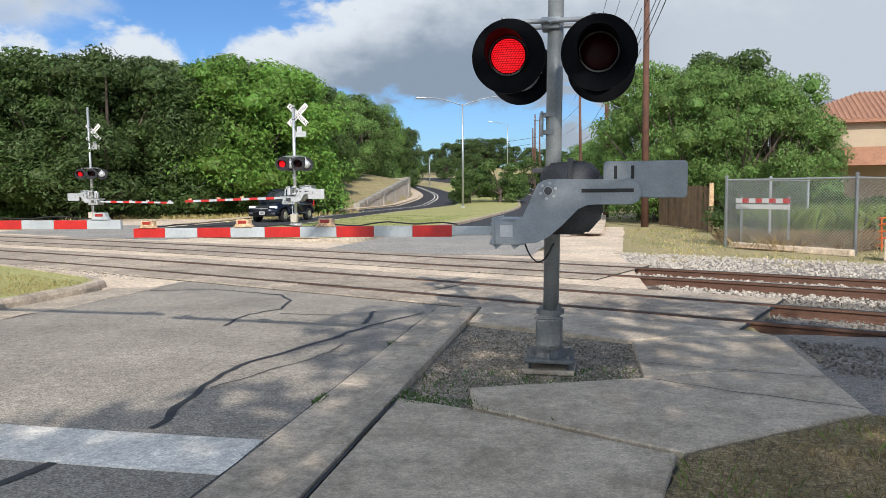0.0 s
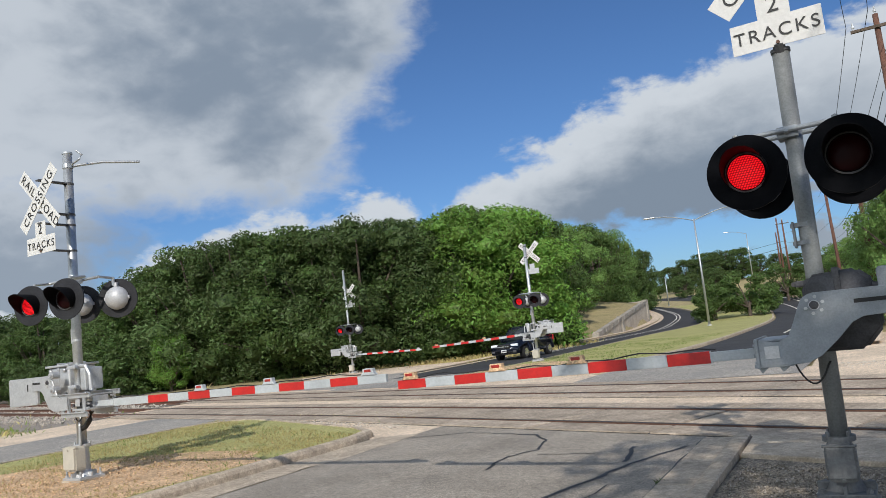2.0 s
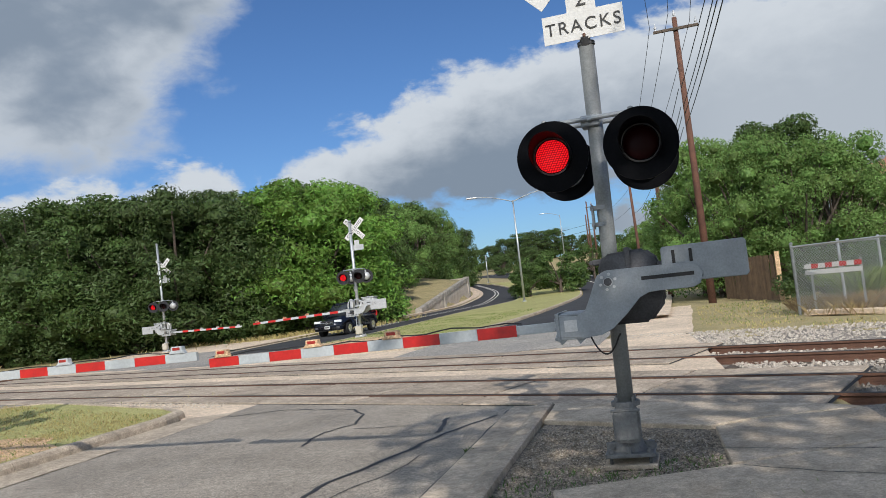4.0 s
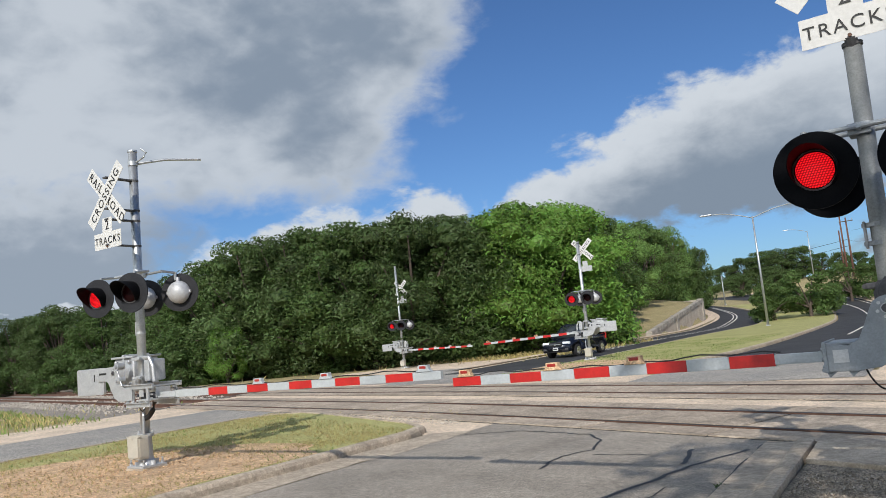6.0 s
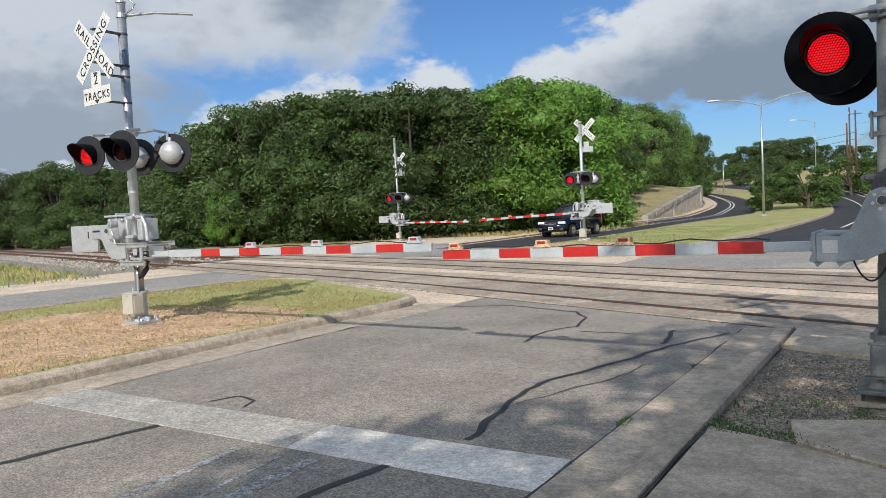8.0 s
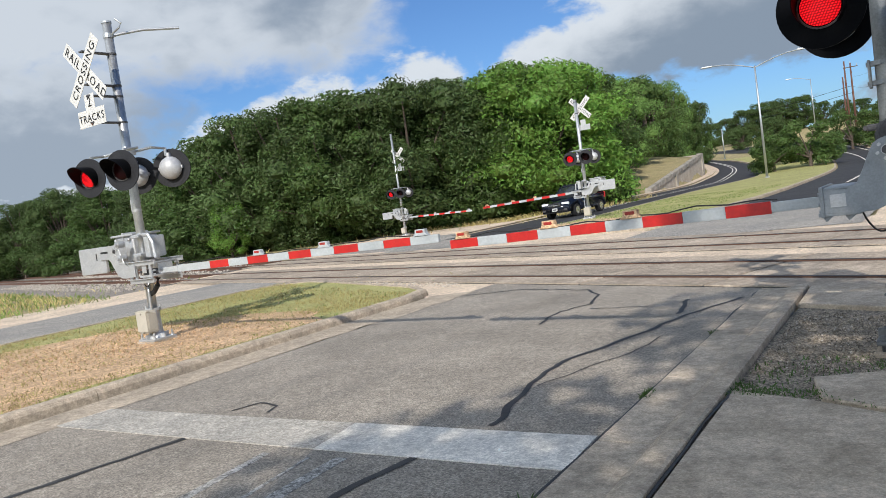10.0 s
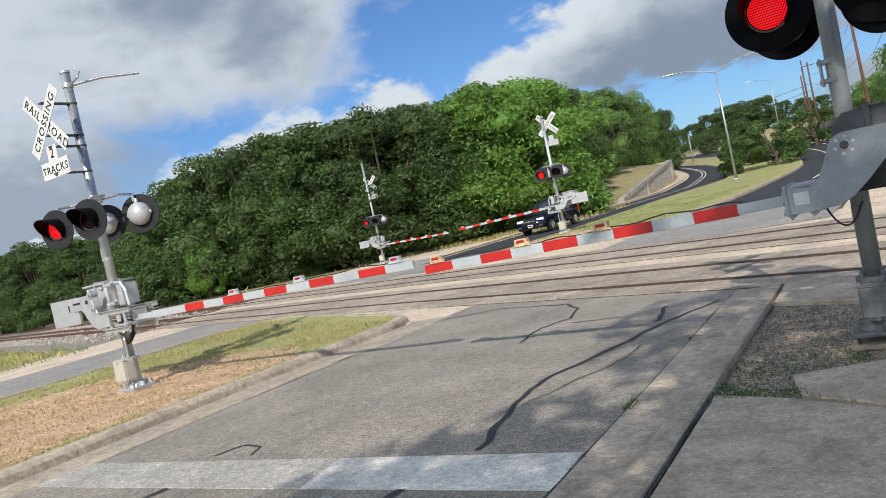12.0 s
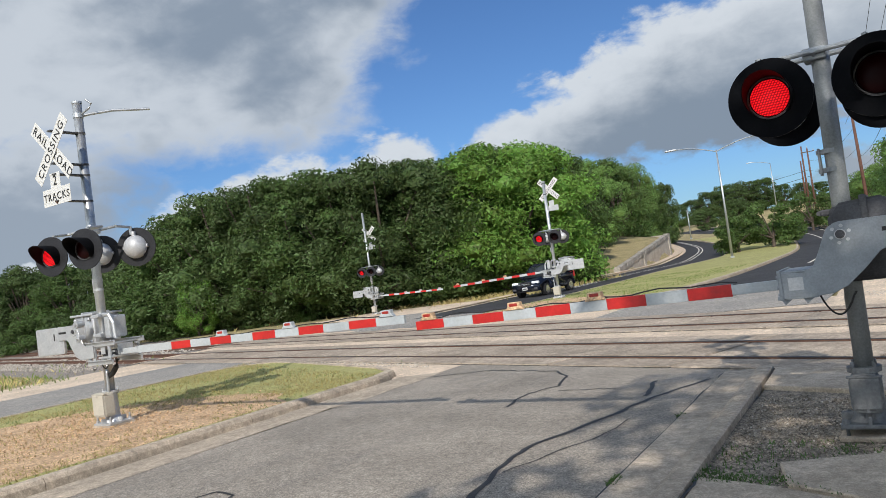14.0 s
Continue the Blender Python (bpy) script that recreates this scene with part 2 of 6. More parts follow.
M = {
    "asphalt": material("asphalt_old", (0.325, 0.287, 0.237), 0.9, dark=(0.215, 0.19, 0.157), scale=0.8, fine=60, bump=0.6, spread=0.26, speck=0.38, grit=80, mottle=0.2),
    "asphalt_new": material("asphalt_new", (0.040, 0.040, 0.043), 0.85, scale=0.6, fine=100, bump=0.4, spread=0.3),
    "asphalt_mid": material("asphalt_worn", (0.24, 0.23, 0.21), 0.9, dark=(0.34, 0.31, 0.27), scale=0.5, fine=60, bump=0.5, spread=0.3, speck=0.35, grit=30, mottle=0.2),
    "tar": material("tar_seal", (0.035, 0.034, 0.034), 0.6, scale=6, fine=80, spread=0.3),
    "paint": material("road_paint", (0.82, 0.77, 0.68), 0.7, dark=(0.47, 0.45, 0.41), scale=1.3, fine=60, bump=0.5, spread=0.2, speck=0.10, mottle=0.22),
    "paint_worn": material("worn_road_paint", (0.46, 0.43, 0.375), 0.8, dark=(0.33, 0.305, 0.265), scale=1.6, fine=60, bump=0.5, spread=0.25, speck=0.22, mottle=0.2),
    "paint_scuffed": material("scuffed_road_paint", (0.40, 0.385, 0.36), 0.85, dark=(0.24, 0.23, 0.21), scale=6, fine=60, bump=0.5, spread=0.4, speck=0.5, mottle=0.3),
    "concrete": material("concrete", (0.50, 0.42, 0.325), 0.9, dark=(0.30, 0.245, 0.18), scale=1.7, fine=90, bump=0.35, spread=0.15, rand=0.08, speck=0.16, grit=60, mottle=0.18),
    "wallface": material("pale_wall_concrete", (0.50, 0.45, 0.375), 0.9, dark=(0.36, 0.32, 0.265), scale=0.9, fine=30, bump=0.3, spread=0.15, mottle=0.2),
    "wallcap": material("stained_wall_concrete", (0.40, 0.37, 0.32), 0.9, dark=(0.20, 0.185, 0.16), scale=1.1, fine=30, bump=0.3, spread=0.2, mottle=0.3),
    "kerb": material("kerb_concrete", (0.50, 0.415, 0.315), 0.9, dark=(0.31, 0.26, 0.20), scale=2.0, fine=80, bump=0.35, spread=0.18, rand=0.08, speck=0.12, grit=50, mottle=0.26),
    "pale": material("pale_concrete", (0.69, 0.555, 0.415), 0.9, dark=(0.48, 0.385, 0.285), scale=0.9, fine=60, bump=0.4, spread=0.2, speck=0.12, grit=30, mottle=0.25),
    "panel": material("crossing_panel", (0.43, 0.355, 0.275), 0.9, dark=(0.25, 0.205, 0.155), scale=1.4, fine=60, bump=0.4, spread=0.2, rand=0.14, speck=0.12, grit=30, mottle=0.28),
    "beige": material("beige_enamel", (0.46, 0.43, 0.36), 0.55, scale=5, fine=50, bump=0.05, spread=0.08),
    "castgrey": material("weathered_grey_casting", (0.17, 0.175, 0.175), 0.6, 0.2, dark=(0.11, 0.113, 0.113), scale=6, fine=50, bump=0.15, spread=0.15),
    "thatch": leaf_material("brown_thatch_blade", (0.30, 0.225, 0.115), 0.3),
    # near-black, for the shade in the gaps between panels and rails
    "gapshade": material("gapshade", (0.025, 0.024, 0.023), 0.8, scale=10, fine=60, spread=0.3),
    "rail": material("rusty_rail", (0.125, 0.062, 0.038), 0.75, dark=(0.085, 0.04, 0.026), scale=5, fine=70, bump=0.4, spread=0.25),
    "railtop": material("rail_head", (0.05, 0.04, 0.035), 0.5, 0.3, scale=4, fine=80, spread=0.2),
    "tie": material("timber_tie", (0.11, 0.085, 0.065), 0.95, scale=5, fine=50, bump=0.5, spread=0.3),
    "ballast": material("ballast_bed", (0.30, 0.265, 0.225), 0.95, dark=(0.14, 0.125, 0.11), scale=14, fine=60, bump=0.9, spread=0.5),
    "stonegrey": material("grey_gravel_stone", (0.22, 0.20, 0.175), 0.9, dark=(0.10, 0.092, 0.08), scale=16, fine=70, bump=0.3, spread=0.35),
    "stone": material("ballast_stone", (0.55, 0.495, 0.425), 0.9, dark=(0.26, 0.235, 0.20), scale=16, fine=70, bump=0.3, spread=0.35),
    "dirt": material("dry_earth", (0.60, 0.41, 0.245), 0.95, dark=(0.40, 0.27, 0.155), scale=2.2, fine=50, bump=0.7, spread=0.3, speck=0.2, grit=40, mottle=0.3),
    "ground": material("dry_grass_ground", (0.37, 0.30, 0.155), 0.95, dark=(0.245, 0.215, 0.095), scale=0.8, fine=70, bump=0.8, spread=0.4),
    "thatchsoil": material("brown_thatch_soil", (0.25, 0.185, 0.10), 0.95, dark=(0.15, 0.12, 0.06), scale=3, fine=40, bump=0.9, spread=0.4, speck=0.4, grit=60, mottle=0.3),
    "lawn": material("mown_yellow_grass", (0.36, 0.34, 0.13), 0.95, dark=(0.27, 0.27, 0.09), scale=0.35, fine=25, bump=0.6, spread=0.3, mottle=0.25),
    "gravel": material("gravel_earth", (0.30, 0.25, 0.19), 0.95, dark=(0.16, 0.135, 0.10), scale=4, fine=60, bump=0.9, spread=0.4, speck=0.6, grit=55, mottle=0.3),
    "galv": material("galvanised_steel", (0.50, 0.52, 0.53), 0.42, 0.75, dark=(0.40, 0.42, 0.43), scale=7, fine=60, bump=0.05, spread=0.1),
    "mastgrey": material("weathered_grey_mast", (0.27, 0.28, 0.275), 0.5, 0.45, dark=(0.19, 0.20, 0.195), scale=4, fine=60, bump=0.06, spread=0.12),
    "alu": material("cast_aluminium", (0.55, 0.56, 0.56), 0.45, 0.55, dark=(0.44, 0.45, 0.46), scale=6, fine=50, bump=0.06, spread=0.1),
    "greypaint": material("grey_painted_steel", (0.29, 0.315, 0.335), 0.5, 0.25, dark=(0.22, 0.24, 0.255), scale=5, fine=60, bump=0.06, spread=0.08),
    "machine": material("dark_grey_casting", (0.085, 0.085, 0.09), 0.6, 0.2, scale=6, fine=50, spread=0.2),
    "black": material("black_paint", (0.004, 0.0045, 0.006), 0.55, spec=0.04, scale=5, fine=60, bump=0.05, spread=0.2),
    "boardgrey": material("faded_black_paint", (0.028, 0.029, 0.033), 0.6, spec=0.2, scale=5, fine=60, bump=0.05, spread=0.2),
    "housing": material("dull_aluminium_housing", (0.50, 0.51, 0.52), 0.5, 0.25, dark=(0.40, 0.41, 0.42), scale=6, fine=40, bump=0.05, spread=0.08),
    "hoodin": material("hood_black", (0.006, 0.006, 0.007), 0.6, spec=0.08, scale=5, fine=60, bump=0.05, spread=0.2),
    "white": material("white_sign_face", (0.60, 0.60, 0.58), 0.45, scale=4, fine=40, bump=0.03, spread=0.05),
    "letter": material("black_lettering", (0.012, 0.012, 0.012), 0.5, bump=0),
    "armwhite": material("gate_arm_sheeting", (0.44, 0.47, 0.48), 0.5, dark=(0.36, 0.385, 0.39), scale=3, fine=40, bump=0.05, spread=0.07),
    "armred": material("red_sheeting", (0.52, 0.018, 0.014), 0.4, dark=(0.38, 0.014, 0.012), scale=5, fine=40, bump=0.05, spread=0.1),
    "lens_on": lens_material("lit_red_lens", (0.16, 0.003, 0.004), 2.0, 0.15),
    "lens_off": lens_material("unlit_red_lens", (0.010, 0.002, 0.0025), 0.003, 0.08),
    "beacon": material("red_beacon", (0.40, 0.03, 0.02), 0.3),
    "cable": material("black_cable", (0.015, 0.015, 0.015), 0.6, bump=0),
    "polewood": material("utility_pole_wood", (0.135, 0.062, 0.040), 0.9, dark=(0.085, 0.042, 0.03), scale=3, fine=40, bump=0.4, spread=0.25),
    "bark": material("bark", (0.115, 0.09, 0.07), 0.95, scale=5, fine=30, bump=0.8, spread=0.35),
    "plank": material("fence_board", (0.21, 0.135, 0.08), 0.9, dark=(0.13, 0.085, 0.055), scale=3, fine=40, bump=0.3, spread=0.2, rand=0.18),
    "stucco": material("tan_stucco", (0.43, 0.355, 0.255), 0.95, scale=0.8, fine=40, bump=0.3, spread=0.08),
    "rooftile": material("clay_roof_tile", (0.36, 0.185, 0.115), 0.9, dark=(0.26, 0.13, 0.085), scale=1.5, fine=12, bump=0.5, spread=0.2, rand=0.15),
    "slate": material("grey_shingle", (0.22, 0.24, 0.27), 0.9, scale=1.5, fine=12, bump=0.5, spread=0.2),
    "glass": material("dark_window_glass", (0.03, 0.035, 0.04), 0.08, scale=2, fine=10, bump=0, spread=0.1),
    "carblue": material("dark_blue_car_paint", (0.010, 0.014, 0.026), 0.18, 0.3, scale=2, fine=20, bump=0, spread=0.06),
    "carwhite": material("white_car_paint", (0.72, 0.73, 0.74), 0.25, scale=2, fine=20, bump=0, spread=0.04),
    "tyre": material("tyre_rubber", (0.016, 0.016, 0.017), 0.85, scale=8, fine=40, spread=0.2),
    "chrome": material("chrome", (0.68, 0.69, 0.70), 0.18, 1.0, bump=0, spread=0.05),
    "lampglass": material("headlamp_glass", (0.75, 0.78, 0.80), 0.1, bump=0, spread=0.03),
    "orange": material("orange_netting", (0.62, 0.14, 0.035), 0.7, spread=0.15),
    "leafdark": leaf_material("oak_leaf", (0.074, 0.116, 0.037)),
    "leafmid": leaf_material("cedar_elm_leaf", (0.075, 0.125, 0.034)),
    "leaflight": leaf_material("bright_green_leaf", (0.135, 0.25, 0.045)),
    "leafolive": leaf_material("olive_leaf", (0.135, 0.225, 0.06)),
    "bladedry": leaf_material("dry_grass_blade", (0.42, 0.35, 0.15), 0.3),
    "bladegreen": leaf_material("green_grass_blade", (0.16, 0.22, 0.055), 0.35),
    "weed": leaf_material("weed_leaf", (0.085, 0.15, 0.040), 0.3),
}

# ---------------------------------------------------------------- building helpers


def solid(name, bm, mat, smooth=False):
    me = bpy.data.meshes.new(name)
    bm.normal_update()
    bm.to_mesh(me)
    bm.free()
    me.materials.append(M[mat])
    if smooth:
        me.shade_smooth()
    return me


def part(name, bm, mat, parent, label="", smooth=False):
    """One mesh under a thing or under a part."""
    ob = new(name, solid(name, bm, mat, smooth))
    ob.parent = parent
    if label:
        tagged(ob, label)
    return ob


def thing(name, label, category, at=(0, 0, 0), turn=0.0, group="", kind=""):
    ob = new(name)
    ob.empty_display_size = 0.1
    ob.matrix_basis = pose(*at, 0, 0, turn)
    return tagged(ob, label, category, group, kind)


def whole(name, bm, mat, label, category, kind="", smooth=False, group=""):
    return tagged(new(name, solid(name, bm, mat, smooth)), label, category, group, kind)


def box(bm, size, at, bevel=0.0, rot=None):
    """A block with softened edges."""
    r = bmesh.ops.create_cube(bm, size=1.0)
    vs = r["verts"]
    bmesh.ops.scale(bm, vec=size, verts=vs)
    if bevel:
        es = list({e for v in vs for e in v.link_edges})
        out = bmesh.ops.bevel(bm, geom=es, offset=bevel, segments=2, affect="EDGES", profile=0.6)
        vs = list({v for f in out["faces"] for v in f.verts} | {v for v in vs if v.is_valid})
    if rot is not None:
        bmesh.ops.rotate(bm, cent=(0, 0, 0), matrix=rot, verts=vs)
    bmesh.ops.translate(bm, vec=at, verts=vs)
    return vs


def rod(bm, p, q, r, r2=None, seg=12, cap=True):
    """A round bar from p to q."""
    p, q = Vector(p), Vector(q)
    m = (q - p).to_track_quat("Z", "Y").to_matrix().to_4x4()
    out = bmesh.ops.create_cone(bm, cap_ends=cap, segments=seg, radius1=r, radius2=r if r2 is None else r2, depth=(q - p).length)
    bmesh.ops.transform(bm, matrix=Matrix.Translation((p + q) / 2) @ m, verts=out["verts"])


def pipe(bm, pts, r, seg=8):
    """A bent round bar through points, in one skin."""
    P = [Vector(p) for p in pts]
    rings = []
    up = Vector((0.3, 0.2, 1.0)).normalized()
    for k, p in enumerate(P):
        t = (P[min(k + 1, len(P) - 1)] - P[max(k - 1, 0)]).normalized()
        a = t.cross(up)
        a = (a if a.length > 0.05 else t.cross(Vector((1, 0, 0)))).normalized()
        b = t.cross(a)
        rings.append([bm.verts.new(p + (a * math.cos(2 * math.pi * q / seg) + b * math.sin(2 * math.pi * q / seg)) * r) for q in range(seg)])
    for u, v in zip(rings, rings[1:]):
        for q in range(seg):
            bm.faces.new((u[q], u[(q + 1) % seg], v[(q + 1) % seg], v[q]))
    bm.faces.new(rings[0][::-1])
    bm.faces.new(rings[-1])
    bmesh.ops.recalc_face_normals(bm, faces=bm.faces)


def ball(bm, at, r, squash=(1, 1, 1), seg=12):
    out = bmesh.ops.create_uvsphere(bm, u_segments=seg, v_segments=max(6, seg // 2), radius=r)
    bmesh.ops.scale(bm, vec=squash, verts=out["verts"])
    bmesh.ops.translate(bm, vec=at, verts=out["verts"])


def prism(bm, outline, y0, y1):
    """A plate: an outline in x and z, from y0 to y1."""
    a = [bm.verts.new((x, y0, z)) for x, z in outline]
    b = [bm.verts.new((x, y1, z)) for x, z in outline]
    bm.faces.new(a)
    bm.faces.new(b[::-1])
    n = len(a)
    for i in range(n):
        bm.faces.new((a[i], b[i], b[(i + 1) % n], a[(i + 1) % n]))
    bmesh.ops.recalc_face_normals(bm, faces=bm.faces)


def slab(bm, outline, z0, z1, edge=0.0):
    """A flat slab: an outline in x and y, from z0 up to z1, its top edge eased by edge."""
    c = Vector((sum(p[0] for p in outline) / len(outline), sum(p[1] for p in outline) / len(outline)))
    low = [bm.verts.new((x, y, z0)) for x, y in outline]
    rings = [low]
    if edge:
        rings.append([bm.verts.new((x, y, z1 - edge)) for x, y in outline])
        rings.append([bm.verts.new((*(Vector(p) + (c - Vector(p)).normalized() * edge), z1)) for p in outline])
    else:
        rings.append([bm.verts.new((x, y, z1)) for x, y in outline])
    n = len(outline)
    for u, v in zip(rings, rings[1:]):
        for i in range(n):
            bm.faces.new((u[i], u[(i + 1) % n], v[(i + 1) % n], v[i]))
    bm.faces.new(rings[-1])
    bmesh.ops.recalc_face_normals(bm, faces=bm.faces)


def smooth01(a, b, v):
    u = min(1.0, max(0.0, (v - a) / (b - a)))
    return u * u * (3 - 2 * u)


def along(keys, y):
    """A smooth line through a few places (y, x)."""
    if y <= keys[0][0]:
        return keys[0][1]
    for k in range(len(keys) - 1):
        (ya, a), (yb, b) = keys[k], keys[k + 1]
        if y <= yb:
            y0, p = keys[k - 1] if k else (ya - 1, a)
            y3, q = keys[k + 2] if k + 2 < len(keys) else (yb + (yb - ya), b + (b - a))
            ma, mb = (b - p) / (yb - y0) * (yb - ya), (q - a) / (y3 - ya) * (yb - ya)
            u = (y - ya) / (yb - ya)
            return (2 * u ** 3 - 3 * u ** 2 + 1) * a + (u ** 3 - 2 * u ** 2 + u) * ma + (3 * u ** 2 - 2 * u ** 3) * b + (u ** 3 - u ** 2) * mb
    (ya, a), (yb, b) = keys[-2:]
    return b + (y - yb) * (b - a) / (yb - ya)


# edges of the two carriageways beyond the tracks, which swing to the left uphill
LEFT_OUT = ((24, -20.1), (38, -20.6), (55, -21.6), (75, -22.7), (87, -23.9), (96, -24.8), (105, -26.9), (118, -31.7), (128, -36.0), (145, -47), (165, -63))
LEFT_IN = ((24, -14.7), (38, -14.9), (55, -16.0), (75, -16.5), (90, -18.6), (104, -22.3), (122, -30.2), (140, -41), (165, -58))
RIGHT_IN = ((19, -8.05), (24, -8.0), (35, -7.3), (52, -7.6), (66, -8.3), (79, -9.6), (92, -11.4), (103, -13.9), (117, -19.6), (130, -27), (150, -40), (165, -51))
RIGHT_OUT = ((19, -2.1), (35, -2.0), (52, -2.2), (66, -2.8), (79, -4.2), (92, -6.2), (100, -8.0), (115, -11.6), (127, -16), (145, -27), (165, -42))
WALL_A, WALL_B = (-24.4, 69.8), (-26.9, 97.0)


def rise(y):
    """The road climbs past the lamp."""
    u = max(0.0, min(y, 165.0) - 78.0)
    return 0.07 * u * u / (u + 16.0)


def wall_x(y):
    return WALL_A[0] + (WALL_B[0] - WALL_A[0]) * (y - WALL_A[1]) / (WALL_B[1] - WALL_A[1])


def wall_top(y):
    return 0.45 + 3.0 * (y - WALL_A[1]) / (WALL_B[1] - WALL_A[1])


def height(x, y):
    """The lie of the land: level at the crossing, then a climb, with a bank behind the wall."""
    z = rise(y)
    if y > 50:
        back = wall_x(min(max(y, 60.0), 97.0)) - x if y < 97 else along(LEFT_OUT, y) - 2.2 - x
        if back > 0:
            top = max(0.0, wall_top(min(y, 97.0)) - 0.25 - rise(min(y, 97.0))) * smooth01(0.15, 0.5, back) if y < 97.5 else 0.0
            top += (0.16 * min(back, 14.0) if y < 97.5 else 0.26 * min(back, 14.0)) * smooth01(50, 70, y)
            z += min(top, 4.6)
        right = x - along(RIGHT_OUT, y) - 2.0
        if y > 70 and right > 0:
            z += min(2.5, right * 0.10) * smooth01(70, 100, y)
    return z


def track_y(x, y0):
    """The line of a track, which eases round far to the left."""
    u = -12.0 - x
    s = u + math.log1p(math.exp(-u)) if u > -20 else 0.0
    return y0 - 0.382 * x - 0.072 * s


T1, T2, GAUGE = 11.42, 15.6, 1.5
TN = Vector((0.357, 0.934))
TD = Vector((0.934, -0.357))

# ---------------------------------------------------------------- ground


def ribbon(bm, xs_left, xs_right, ys, lift, cross=1):
    """A strip of paving that follows the land."""
    rows = []
    for y in ys:
        a, b = xs_left(y), xs_right(y)
        rows.append([bm.verts.new((a + (b - a) * i / cross, y, height((a + b) / 2, y) + lift)) for i in range(cross + 1)])
    for u, v in zip(rows, rows[1:]):
        for i in range(cross):
            bm.faces.new((u[i], u[i + 1], v[i + 1], v[i]))


def poly(bm, outline, z):
    f = bm.faces.new([bm.verts.new((x, y, z)) for x, y in outline])
    if f.normal.z < 0:
        f.normal_flip()


def build_ground():
    bm = bmesh.new()
    xs = [-900, -400, -200, -120, -90] + [-80 + 2.0 * i for i in range(21)] + [-38.8 + 0.8 * i for i in range(25)] + [-18 + 2.0 * i for i in range(9)] + [-0.5 + 0.5 * i for i in range(40)] + [20 + 2.0 * i for i in range(16)] + [60, 80, 120, 200, 400, 900]
    ys = [-900, -400, -150, -60, -30, -15] + [-10 + 0.75 * i for i in range(60)] + [36 + 2.0 * i for i in range(63)] + [170, 190, 220, 260, 320, 400, 600, 900]
    def lie(x, y):
        off = y - track_y(x, T1)
        xs_ = x + 0.40 * off
        side = max(smooth01(1.2, 1.9, xs_), smooth01(26.5, 29, -xs_))
        return height(x, y) - 0.045 - 0.34 * side * smooth01(-5.5, -3.4, off) * (1 - smooth01(6.0, 7.4, off))

    grid = [[bm.verts.new((x, y, lie(x, y))) for x in xs] for y in ys]
    for j in range(len(ys) - 1):
        for i in range(len(xs) - 1):
            bm.faces.new((grid[j][i], grid[j][i + 1], grid[j + 1][i + 1], grid[j + 1][i]))
    whole("ground", bm, "ground", "dry yellow-green grass and earth reaching the trees", "ground", "structure", True)


build_ground()


def front(x):
    """Where the paving meets the crossing panels of the near track."""
    return track_y(x, T1) - 1.62


def back(x):
    return track_y(x, T2) + 1.75


def kerb_x(y):
    """The edge of the asphalt beside the pavement."""
    return -2.27 - 0.032 * (y - 4.3)


